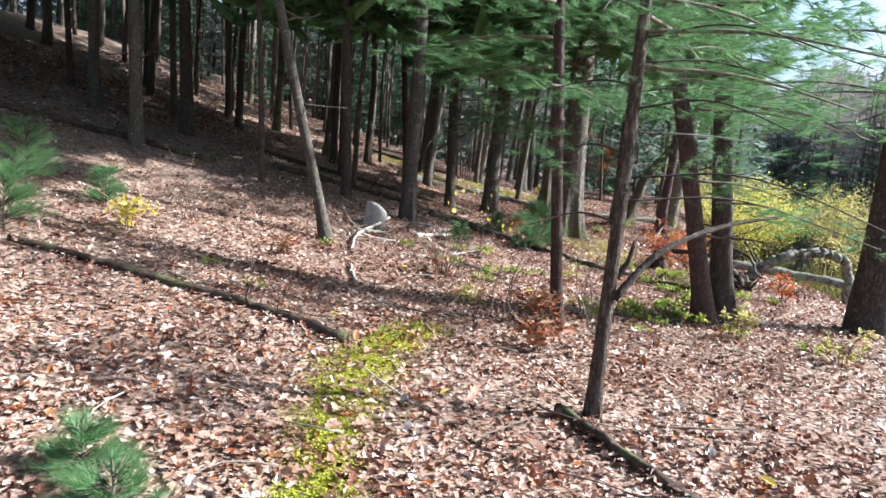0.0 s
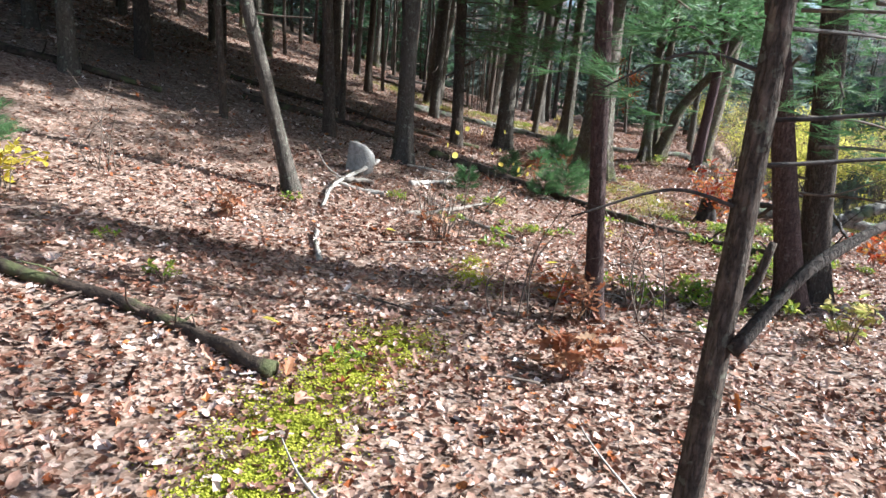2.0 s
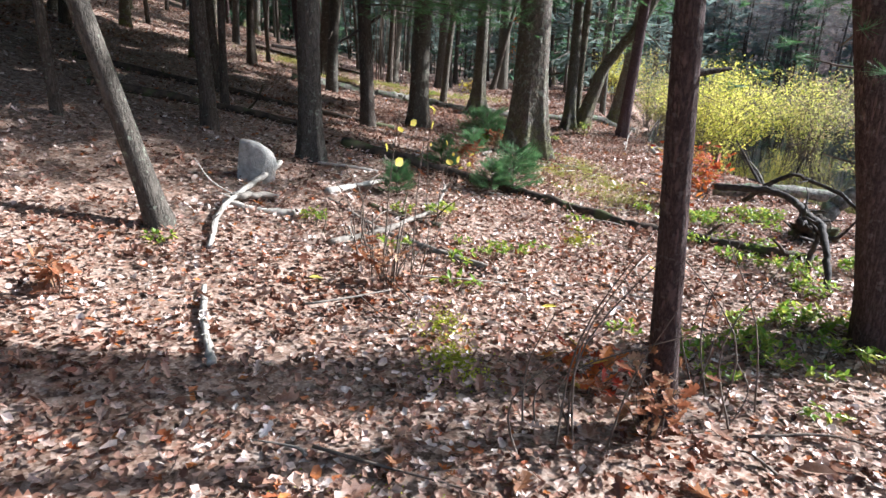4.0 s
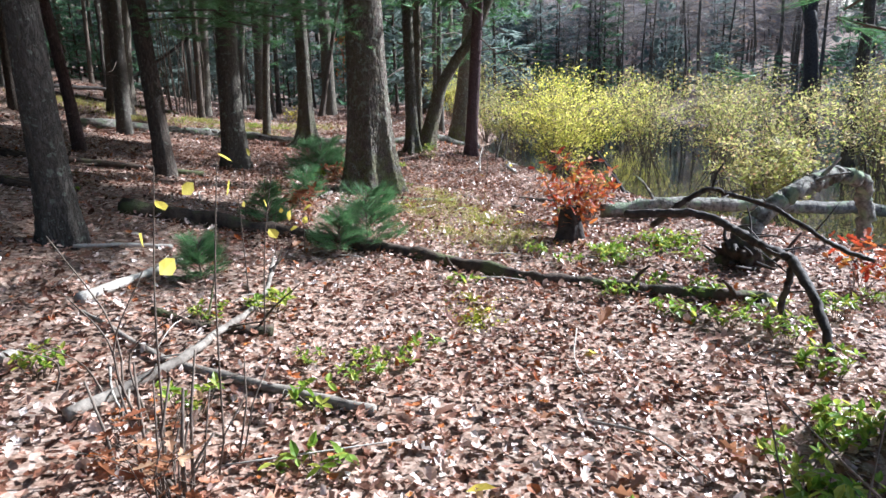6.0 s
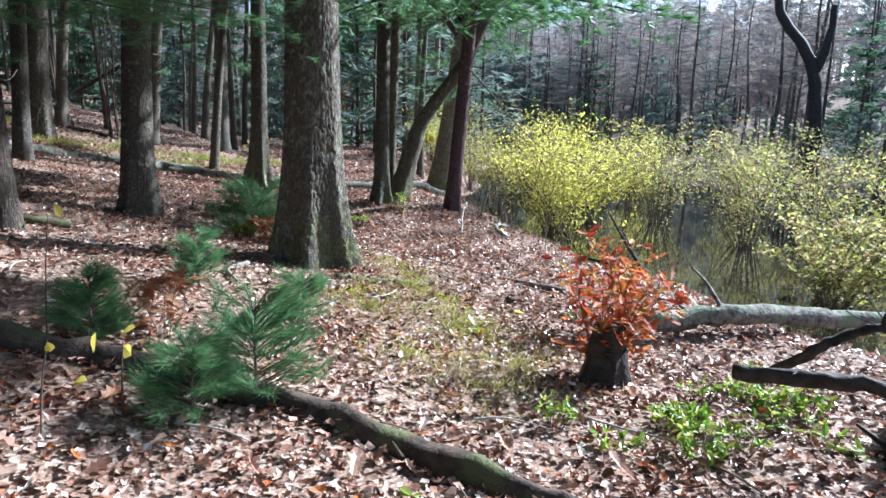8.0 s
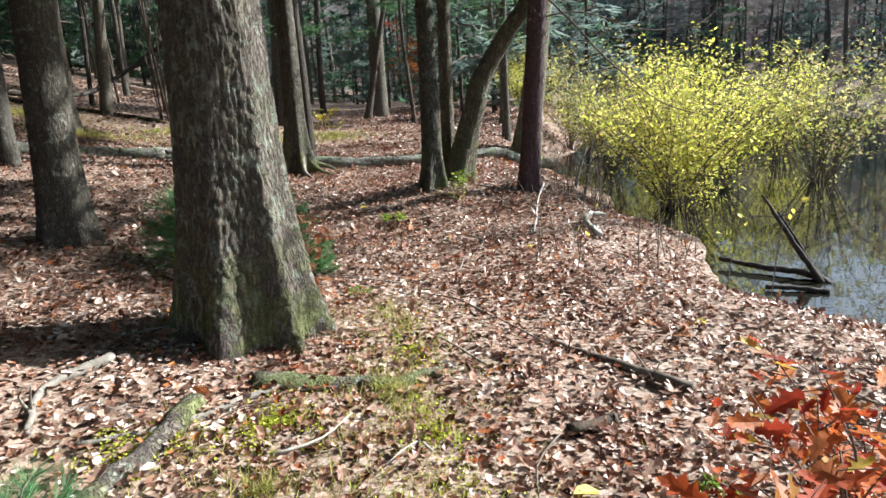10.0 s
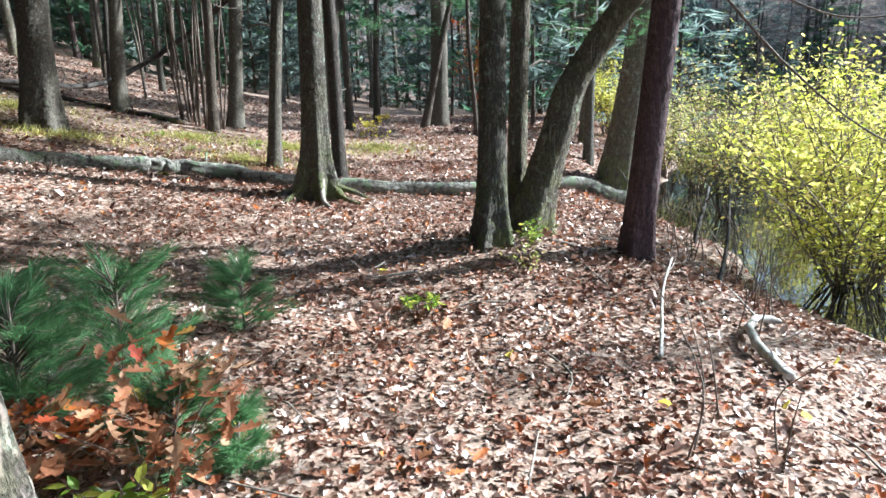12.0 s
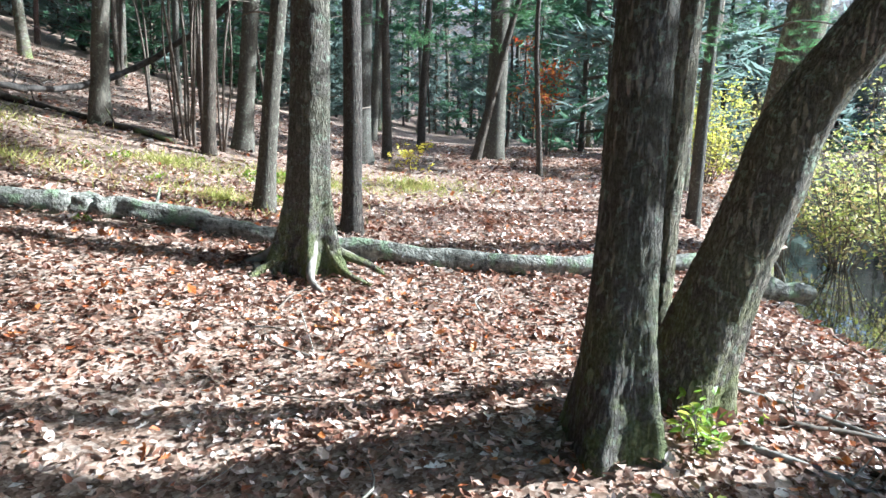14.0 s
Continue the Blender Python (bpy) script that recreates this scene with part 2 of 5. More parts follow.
def curve_points(points, steps):
    """A smooth line through points (Catmull-Rom)."""
    p = np.asarray(points, float)
    p = np.vstack([2 * p[0] - p[1], p, 2 * p[-1] - p[-2]])
    out = []
    for k in range(1, len(p) - 2):
        for t in np.linspace(0, 1, steps, endpoint=False):
            a, b_, c, d = p[k - 1], p[k], p[k + 1], p[k + 2]
            out.append(0.5 * (2 * b_ + (c - a) * t + (2 * a - 5 * b_ + 4 * c - d) * t * t + (3 * b_ - a - 3 * c + d) * t ** 3))
    out.append(p[-2])
    return np.array(out)


def tube(line, radii, seg=8, rough=0.0, seed=0.0, freq=5.0, cap=True):
    """Quads of a tapered tube along a line, with an uneven skin."""
    line = np.asarray(line, float)
    radii = np.broadcast_to(np.asarray(radii, float), len(line))
    d = np.gradient(line, axis=0)
    d /= np.linalg.norm(d, axis=1)[:, None] + 1e-9
    ref = np.array([1.0, 0, 0]) if abs(d[0][0]) < 0.8 else np.array([0, 1.0, 0])
    u = np.cross(d, ref)
    u /= np.linalg.norm(u, axis=1)[:, None]
    w = np.cross(d, u)
    a = np.linspace(0, 2 * math.pi, seg, endpoint=False)
    r = radii[:, None] * np.ones(seg)
    if rough:
        for i in range(len(line)):
            for j in range(seg):
                q = Vector((math.cos(a[j]) * freq * 0.25, math.sin(a[j]) * freq * 0.25, i * 0.31)) + Vector((seed, seed * 1.7, 0))
                r[i, j] *= 1 + rough * noise.noise(q)
    v = line[:, None] + r[..., None] * (np.cos(a)[None, :, None] * u[:, None] + np.sin(a)[None, :, None] * w[:, None])
    v = v.reshape(-1, 3)
    n = len(line)
    i, j = np.meshgrid(np.arange(n - 1), np.arange(seg), indexing="ij")
    k = (j + 1) % seg
    f = np.stack([i * seg + j, i * seg + k, (i + 1) * seg + k, (i + 1) * seg + j], -1).reshape(-1, 4)
    if cap:
        c0, c1 = len(v), len(v) + 1
        v = np.vstack([v, line[:1], line[-1:]])
        jj = np.arange(seg)
        kk = (jj + 1) % seg
        f = np.vstack([f, np.stack([kk, jj, np.full(seg, c0), np.full(seg, c0)], -1),
                       np.stack([(n - 1) * seg + jj, (n - 1) * seg + kk, np.full(seg, c1), np.full(seg, c1)], -1)])
        f = [tuple(dict.fromkeys(q)) for q in f.tolist()]
        tri = [q for q in f if len(q) == 3]
        f = np.array([q for q in f if len(q) == 4] + [(q[0], q[1], q[2], q[2]) for q in tri])
    return v, f


def joined(pieces):
    vs, fs, n = [], [], 0
    for v, f in pieces:
        vs.append(v)
        fs.append(np.asarray(f) + n)
        n += len(v)
    return np.vstack(vs), np.vstack(fs)


def solid(name, pieces, mat):
    """One mesh of tubes; end caps are triangles."""
    v, f = joined(pieces)
    me = bpy.data.meshes.new(name)
    me.from_pydata(v.tolist(), [], [tuple(dict.fromkeys(q)) for q in f.tolist()])
    me.polygons.foreach_set("use_smooth", np.ones(len(me.polygons), bool))
    me.materials.append(mat)
    return me


def turns(yaw, tilt, spin):
    """Rotation matrices: spin about the normal, tilt off it, then yaw."""
    def rot(axis, a):
        c, s, o, l = np.cos(a), np.sin(a), np.zeros_like(a), np.ones_like(a)
        rows = {"z": [c, -s, o, s, c, o, o, o, l], "x": [l, o, o, o, c, -s, o, s, c]}[axis]
        return np.stack(rows, -1).reshape(-1, 3, 3)
    return rot("z", yaw) @ rot("x", tilt) @ rot("z", spin)


def scatter(name, template, locs, rots, sizes, mat, bend=None):
    """One mesh of many small pieces after a template."""
    tv, tf = np.asarray(template[0], float), np.asarray(template[1], int)
    n = len(locs)
    v = np.einsum("nij,kj->nki", rots, tv) * np.asarray(sizes)[:, None, None] + np.asarray(locs)[:, None]
    f = tf[None] + (np.arange(n) * len(tv))[:, None, None]
    return sheet(name, v.reshape(-1, 3), f.reshape(-1, tf.shape[1]), mat, False)


# leaf outlines, one unit long
OAK = ([(0, 0, 0), (0.12, 0.14, 0.03), (0.10, 0.27, 0.01), (0.27, 0.38, 0.07), (0.13, 0.5, 0.02), (0.30, 0.66, 0.09), (0.12, 0.76, 0.02),
        (0.16, 0.93, 0.05), (0, 1.0, 0.06), (-0.16, 0.93, 0.05), (-0.12, 0.76, 0.02), (-0.30, 0.66, 0.11), (-0.13, 0.5, 0.02), (-0.27, 0.38, 0.09),
        (-0.10, 0.27, 0.01), (-0.12, 0.14, 0.03), (0, 0.27, -0.015), (0, 0.5, -0.03), (0, 0.76, -0.01)],
       [(0, 1, 2), (0, 2, 16), (2, 3, 4), (16, 2, 4), (16, 4, 17), (4, 5, 6), (17, 4, 6), (17, 6, 18), (6, 7, 18), (7, 8, 18),
        (8, 9, 18), (9, 10, 18), (18, 10, 17), (10, 11, 12), (17, 10, 12), (17, 12, 16), (12, 13, 14), (16, 12, 14), (16, 14, 0), (14, 15, 0)])
OVAL = ([(0, 0, 0), (0.24, 0.32, 0.07), (0.20, 0.68, 0.08), (0, 1, 0.02), (-0.20, 0.68, 0.10), (-0.24, 0.32, 0.07), (0, 0.35, -0.02), (0, 0.7, -0.01)],
        [(0, 1, 6), (1, 2, 7), (1, 7, 6), (2, 3, 7), (3, 4, 7), (4, 5, 6), (4, 6, 7), (5, 0, 6)])
CURL = ([(0, 0, 0.10), (0.30, 0.2, 0.16), (0.34, 0.75, 0.05), (0, 1, 0.16), (-0.30, 0.7, 0.13), (-0.27, 0.2, 0.04), (0, 0.5, -0.04)],
        [(0, 1, 6), (1, 2, 6), (2, 3, 6), (3, 4, 6), (4, 5, 6), (5, 0, 6)])
FLAKE = ([(-0.3, 0.1, 0.10), (0.25, 0, 0.02), (0.4, 0.7, 0.12), (-0.1, 1.0, 0.04), (0.02, 0.45, -0.05)], [(0, 1, 4), (1, 2, 4), (2, 3, 4), (3, 0, 4)])
OAK_CURL = ([(x * 0.8, y, z + 1.6 * x * x + 0.5 * (y - 0.5) ** 2 - 0.08) for x, y, z in OAK[0]], OAK[1])
SMALL = ([(0, 0, 0), (0.25, 0.5, 0.05), (0, 1, 0), (-0.25, 0.5, 0.05)], [(0, 1, 2), (0, 2, 3)])
BLADE = ([(-0.03, 0, 0), (0.03, 0, 0), (0.02, 0.55, 0.06), (0, 1, 0.2)], [(0, 1, 2), (0, 2, 3)])


def tuft(count, width, spread, seed):
    """A brush of needles about +y."""
    r = np.random.default_rng(seed)
    v, f = [], []
    for k in range(count):
        a, s = r.uniform(0, 2 * math.pi), spread * r.uniform(0.2, 1.0)
        d = np.array([math.cos(a) * s, 1.0, math.sin(a) * s])
        d /= np.linalg.norm(d)
        side = np.cross(d, r.normal(size=3))
        side *= width / np.linalg.norm(side)
        o = np.array([0, r.uniform(-0.25, 0.25), 0])
        n = len(v)
        v += [o - side, o + side, o + d * r.uniform(0.75, 1.05)]
        f.append((n, n + 1, n + 2))
    return v, f


def mesh_noise(x, y, s):
    return np.array([noise.noise((a * s, b_ * s, 3.1)) for a, b_ in zip(np.ravel(x), np.ravel(y))]).reshape(np.shape(x))


# ---- the lie of the land ----
def smooth(a, b_, x):
    t = np.clip((np.asarray(x, float) - a) / (b_ - a), 0, 1)
    return t * t * (3 - 2 * t)


def soft(v, k=0.8):
    return k * np.log1p(np.exp(np.clip(np.asarray(v, float) / k, -30, 30)))


def path_x(y):
    """The middle of the trail."""
    return 0.1 + 4.1 * smooth(4, 14, y) + 0.09 * np.maximum(0, np.asarray(y, float) - 20)


def bank_x(y):
    """The edge of the pond."""
    y = np.asarray(y, float)
    return 6.9 + 0.25 * np.sin(0.7 * y) + 0.15 * np.sin(1.9 * y + 1) + 0.35 * smooth(11.5, 13.5, y) + 0.55 * smooth(14.6, 17, y) + 0.55 * soft(y - 22, 1.0) + 1.5 * soft(-y - 6, 1.0)


def mound(x, y, a, b_, r):
    return np.exp(-((x - a) ** 2 + (y - b_) ** 2) / (r * r))


def land(x, y):
    """Height of the ground: hill on one side of the trail, pond on the other."""
    x, y = np.asarray(x, float), np.asarray(y, float)
    left = soft(path_x(y) - x - 0.85)
    z = -0.25 + 0.17 * left + 0.004 * np.minimum(left, 30) ** 2 - 0.025 * np.minimum(soft(3.5 - y), 30)
    e = bank_x(y)
    z = z + np.where(y > 15, 0.95 * (1 - np.exp(-soft(y - 19.5, 1.5) / 10)), 0) * (1 - smooth(e - 1.3, e + 0.3, x))
    z = z + 0.03 * mound(x, y, 2.6, 14.2, 1.4) + 0.2 * mound(x, y, 5.0, 18.7, 1.1)
    z = z + 9.0 * smooth(55, 140, y) + 8.0 * smooth(38, 80, x) + 4.0 * smooth(-25, -90, y)
    z = z - 0.42 * smooth(e - 1.6, e + 0.1, x) - 0.7 * smooth(e, e + 4, x) + 1.9 * smooth(24, 34, x)
    return z


def on(x, y, up=0.0):
    return (float(x), float(y), float(land(x, y)) + up)


WATER_Z = -0.60

# ---- ground and water ----
def axis(lo, hi, step, far):
    mid = np.arange(lo, hi, step)
    g = step * np.cumsum(1.16 ** np.arange(1, 60))
    return np.concatenate([(lo - g[g < far])[::-1], mid, (hi + g[g < far])])


gx, gy = axis(-6.5, 8.5, 0.11, 500), axis(-1.0, 26.0, 0.13, 500)
X, Y = np.meshgrid(gx, gy)
Z = land(X, Y) + 0.035 * mesh_noise(X, Y, 1.1) + 0.018 * mesh_noise(X, Y, 4.3)
n_x, n_y = len(gx), len(gy)
i, j = np.meshgrid(np.arange(n_y - 1), np.arange(n_x - 1), indexing="ij")
quads = np.stack([i * n_x + j, i * n_x + j + 1, (i + 1) * n_x + j + 1, (i + 1) * n_x + j], -1).reshape(-1, 4)
ground = put("ground", sheet("ground", np.stack([X, Y, Z], -1).reshape(-1, 3), quads, M_GROUND))
tagged(ground, "woodland floor of brown leafy soil sloping to a pond", "ground", "", "structure")

wx, wy = np.linspace(4.8, 33, 40), np.linspace(-20, 66, 60)
WX, WY = np.meshgrid(wx, wy)
i, j = np.meshgrid(np.arange(59), np.arange(39), indexing="ij")
quads = np.stack([i * 40 + j, i * 40 + j + 1, (i + 1) * 40 + j + 1, (i + 1) * 40 + j], -1).reshape(-1, 4)
water = put("water", sheet("water", np.stack([WX, WY, np.full_like(WX, WATER_Z)], -1).reshape(-1, 3), quads, M_WATER))
tagged(water, "still dark pond water mirroring the sky", "water", "", "structure")


# ---- fallen leaves ----
def litter_spots(count, x0, x1, y0, y1, seed, keep=None):
    r = np.random.default_rng(seed)
    x, y = r.uniform(x0, x1, count), r.uniform(y0, y1, count)
    ok = land(x, y) > WATER_Z + 0.02
    clump = mesh_noise(x, y, 0.9) + 0.6 * mesh_noise(x, y, 3.0)
    ok &= r.uniform(size=count) < np.clip(0.85 + 0.5 * clump, 0.25, 1)
    if keep is not None:
        ok &= keep(x, y, r)
    return x[ok], y[ok], r


def lay(name, template, x, y, r, lo, hi, tilt, mat, lift=0.012):
    n = len(x)
    z = land(x, y) + 0.035 * mesh_noise(x, y, 1.1) + 0.018 * mesh_noise(x, y, 4.3) + lift + r.uniform(0, 0.025, n)
    rots = turns(r.uniform(0, 2 * math.pi, n), np.abs(r.normal(0, tilt, n)), r.uniform(0, 2 * math.pi, n))
    return scatter(name, template, np.stack([x, y, z], -1), rots, r.uniform(lo, hi, n), mat)


litter = thing("leaf_litter", on(2, 8), "thick carpet of dry brown and tan oak leaves on the ground", "leaves", "", "stuff")
base = -np.array(litter.location)


def near_trail(x, y, r):
    d = np.abs(x - path_x(y))
    return r.uniform(size=len(x)) < np.clip(1.25 - 0.16 * d, 0.12, 1)


for seed, template, count, lo, hi in ((21, OAK, 13000, 0.05, 0.105), (28, OAK_CURL, 19000, 0.05, 0.11), (22, FLAKE, 235000, 0.02, 0.052), (23, CURL, 36000, 0.032, 0.07)):
    x, y, r = litter_spots(count, -6.5, 7.2, 0.6, 25, seed, near_trail)
    tagged(put("leaves", lay("leaves", template, x, y, r, lo, hi, 0.52, M_LITTER), litter, base), kind="stuff")
x, y, r = litter_spots(44000, -15, 13, 20, 40, 24)
tagged(put("leaves", lay("leaves", FLAKE, x, y, r, 0.05, 0.10, 0.45, M_LITTER), litter, base), kind="stuff")

x, y, r = litter_spots(9000, -15, -6, 6, 21, 27)
tagged(put("leaves", lay("leaves", FLAKE, x, y, r, 0.06, 0.11, 0.45, M_LITTER), litter, base), kind="stuff")
x, y, r = litter_spots(16000, -8, 7, -7, 0.8, 26)
tagged(put("leaves", lay("leaves", FLAKE, x, y, r, 0.05, 0.09, 0.45, M_LITTER), litter, base), kind="stuff")
x, y, r = litter_spots(26000, 5, 13, 17, 34, 25)
tagged(put("leaves", lay("leaves", FLAKE, x, y, r, 0.045, 0.085, 0.45, M_LITTER), litter, base), kind="stuff")

# big leaves along the trail that can be picked out one by one
single = []
for k in range(6):
    r = np.random.default_rng(40 + k)
    v = np.array(OAK[0] if k < 4 else OVAL[0])
    v = v + np.stack([np.zeros(len(v)), np.zeros(len(v)), r.uniform(0.1, 0.35) * v[:, 0] ** 2 * 3 + r.uniform(-0.1, 0.25) * (v[:, 1] - 0.5) ** 2], -1)
    m = (M_LITTER, M_BROWNOAK, M_LITTER, M_BROWNOAK, M_GOLD, M_LITTER)[k]
    single.append(sheet("oak_leaf", v * (1, 1, 1), (OAK if k < 4 else OVAL)[1], m, False))
r = np.random.default_rng(50)
for k in range(260):
    y = r.uniform(2.2, 21)
    x = float(path_x(y)) + r.normal(0, 1.1)
    if x > bank_x(y) - 0.3:
        continue
    kind = int(r.choice(6, p=[0.3, 0.18, 0.2, 0.16, 0.06, 0.1]))
    ob = put("fallen_leaf", single[kind], litter, tuple(np.array(on(x, y, 0.035)) + base), "", 0, r.uniform(0.09, 0.16))
    ob.rotation_euler = (r.normal(0, 0.35), r.normal(0, 0.35), r.uniform(0, 6.28))


# ---- moss and grass on the trail ----
def carpet(name, spots, per, mat, size, label, category, tilt=0.9, template=BLADE):
    at = on(spots[0][0], spots[0][1])
    ob = thing(name, at, label, category, "", "stuff")
    xs, ys, r = [], [], np.random.default_rng(int(spots[0][1] * 100))
    for x, y, rx, ry in spots:
        n = int(per * rx * ry)
        a, d = r.uniform(0, 2 * math.pi, n), np.abs(r.normal(0, 0.55, n))
        xs.append(x + rx * d * np.cos(a))
        ys.append(y + ry * d * np.sin(a))
    x, y = np.concatenate(xs), np.concatenate(ys)
    keep = r.uniform(size=len(x)) < np.clip(0.75 + 1.2 * mesh_noise(x, y, 5.0), 0, 1)
    x, y = x[keep], y[keep]
    n = len(x)
    z = land(x, y) + 0.035 * mesh_noise(x, y, 1.1) + 0.018 * mesh_noise(x, y, 4.3) + 0.008 + 0.018 * r.uniform(size=n)
    rots = turns(r.uniform(0, 6.28, n), r.uniform(0.1, tilt, n), np.zeros(n))
    me = scatter(name, template, np.stack([x, y, z], -1) - np.array(at), rots, r.uniform(0.6, 1.2, n) * size, mat)
    tagged(put("blades", me, ob), kind="stuff")


MOSSY = ([(0, 0, 0), (0.5, 0.1, 0.2), (0.35, 0.7, 0.35), (-0.3, 0.8, 0.3), (-0.5, 0.2, 0.15)], [(0, 1, 2), (0, 2, 3), (0, 3, 4)])
carpet("moss_patch", [(-0.3, 2.55, 0.2, 0.4), (-0.36, 3.2, 0.22, 0.45), (-0.38, 3.8, 0.28, 0.45), (-0.35, 4.35, 0.3, 0.4), (-0.2, 4.85, 0.25, 0.35), (-0.02, 5.35, 0.28, 0.3)],
       95000, M_MOSS, 0.0115, "bright yellow-green moss in a strip along the trail", "moss", 0.3, MOSSY)
carpet("moss_patch", [(0.44, 6.75, 0.2, 0.3), (0.42, 7.2, 0.18, 0.28)], 26000, M_MOSS, 0.014, "small yellow-green moss cushion among fallen leaves", "moss", 0.7, MOSSY)
carpet("moss_patch", [(1.94, 9.25, 0.2, 0.25), (2.08, 9.55, 0.18, 0.16)], 20000, M_MOSS, 0.014, "thin yellowish moss patch on the trail", "moss", 0.7, MOSSY)
carpet("grass_patch", [(3.35, 12.2, 0.6, 0.9), (3.4, 13.3, 0.6, 0.9), (3.55, 14.3, 0.45, 0.8), (2.8, 12.6, 0.7, 0.6), (3.3, 11.3, 0.7, 0.6)], 2600, M_GRASS, 0.065,
       "sparse yellowing grass at the foot of the pine", "grass", 1.1)
carpet("grass_patch", [(2.7, 11.6, 0.7, 0.5), (3.0, 11.0, 0.6, 0.5)], 1500, M_GRASS, 0.08, "thin pale grass beyond the fallen log", "grass", 1.1)
carpet("moss_patch", [(3.4, 12.0, 0.3, 0.6), (3.5, 12.9, 0.22, 0.6), (3.6, 13.8, 0.2, 0.5)], 9000, M_MOSS, 0.014, "thin yellow-green moss running along the trail's edge", "moss", 0.8, MOSSY)
carpet("moss_patch", [(2.85, 13.05, 0.25, 0.3), (2.35, 12.95, 0.3, 0.2)], 22000, M_MOSS, 0.014, "olive moss over the pine's roots", "moss", 0.7, MOSSY)
carpet("grass_patch", [(2.6, 25.5, 1.6, 0.9), (1.0, 25.0, 1.0, 0.9), (4.2, 26.5, 1.2, 1.0), (-0.5, 23.6, 1.6, 0.8), (2.0, 23.6, 1.2, 0.7), (-2.0, 25.5, 1.6, 1.2)], 1100, M_GRASS, 0.14, "low green and straw undergrowth behind the log", "grass", 1.0)


# ---- trees ----
def trunk_mesh(name, r, h, lean, mat, seg=14, rings=26, flare=0.5, roots=5, bend=0.15, seed=1, plate=0.05, line=None, top=0.25):
    """A tapered, slightly crooked trunk with root flare; plate: depth of the bark ridges."""
    if rings > 100:
        z = np.concatenate([np.linspace(0, 4.2, rings), np.linspace(4.4, h, 24)])
        rings = len(z)
    else:
        z = np.linspace(0, 1, rings) ** 1.6 * h
    ph = seed * 2.399
    if line is None:
        cx = lean[0] * z + bend * np.sin(z * 0.55 + ph) * np.clip(z / 3, 0, 1)
        cy = lean[1] * z + bend * 0.6 * np.cos(z * 0.47 + ph * 1.3) * np.clip(z / 3, 0, 1) ** 1.0 * np.clip(z / 4, 0, 1)
    else:
        pts = curve_points(line, 12)
        cx, cy = np.interp(z, pts[:, 2], pts[:, 0]), np.interp(z, pts[:, 2], pts[:, 1])
    a = np.linspace(0, 2 * math.pi, seg, endpoint=False)
    A, Zg = np.meshgrid(a, z)
    rad = r * (1 - (1 - top) * Zg / h)
    fl = np.exp(-Zg / (2.2 * r + 0.05))
    lobes = 0.5 + 0.5 * np.cos(roots * A + ph + 0.7 * np.sin(A * 2 + ph))
    rad = rad * (1 + flare * fl * (0.55 + 0.9 * lobes ** 2))
    if plate:
        k = (9.5 if rings > 250 else 7.0) / max(r, 0.05) * 0.16
        for q in range(rings):
            for s in range(seg):
                p = Vector((math.cos(a[s]) * k, math.sin(a[s]) * k, z[q] * (6.0 if rings > 250 else (5.0 if rings > 100 else 2.6)))) + Vector((ph, 0, 0))
                cut = min(1.0, abs(noise.noise(p * 1.5) + 0.25 * noise.noise(p * 3.7)) * 4.5)
                rad[q, s] *= 1 + plate * (cut - 0.6 + 0.35 * noise.noise(p * 5.1))
    vx, vy = cx[:, None] + rad * np.cos(A), cy[:, None] + rad * np.sin(A)
    Zs = Zg - 0.12 * (Zg < 1e-6)
    v = np.stack([vx, vy, Zs], -1).reshape(-1, 3)
    i, j = np.meshgrid(np.arange(rings - 1), np.arange(seg), indexing="ij")
    kk = (j + 1) % seg
    f = np.stack([i * seg + j, i * seg + kk, (i + 1) * seg + kk, (i + 1) * seg + j], -1).reshape(-1, 4)
    return sheet(name, v, f, mat), np.stack([cx, cy, z], -1)


def crown_mesh(kind, h0, h1, reach, seed, mat, dense=1.0, needle=0.24, brush=(9, 0.045)):
    """Limbs and needle sprays of a conifer crown, or leafy twigs; about the z axis."""
    r = np.random.default_rng(seed)
    locs, rots, limbs = [], [], []
    n = int(26 * dense)
    for k in range(n):
        f = k / n
        z = h0 + (h1 - h0) * f
        a = k * 2.4 + r.normal(0, 0.3)
        L = reach * (1 - 0.75 * f) * r.uniform(0.6, 1.1) * (0.45 + 0.55 * min(1, f * 5))
        end = np.array([math.cos(a) * L, math.sin(a) * L, z + L * r.uniform(-0.18, 0.15)])
        mid = np.array([math.cos(a) * L * 0.5, math.sin(a) * L * 0.5, z + 0.08 * L])
        pts = np.array([(0, 0, z), mid, end])
        limbs.append(tube(pts, np.linspace(0.035, 0.008, len(pts)), 3, cap=False))
        m = int(24 * dense * L / reach) + 6
        for _ in range(m):
            s = r.uniform(0.25, 1.0)
            p = np.array([math.cos(a), math.sin(a), 0]) * L * s + (0, 0, z + (end[2] - z) * s)
            p = p + r.normal(0, 0.10 + 0.16 * L * s * 0.5, 3) * (1, 1, 0.45)
            locs.append(p)
            rots.append((a - math.pi / 2 + r.normal(0, 0.8), r.normal(0.0, 0.35)))
    rots = np.array(rots)
    R = turns(rots[:, 0], rots[:, 1], r.uniform(0, 6.28, len(rots)) * 0)
    me = scatter("crown", tuft(brush[0], brush[1], 0.8, seed), np.array(locs), R, r.uniform(0.7, 1.3, len(locs)) * needle, mat)
    return me, solid("limbs", limbs, M_TWIG)


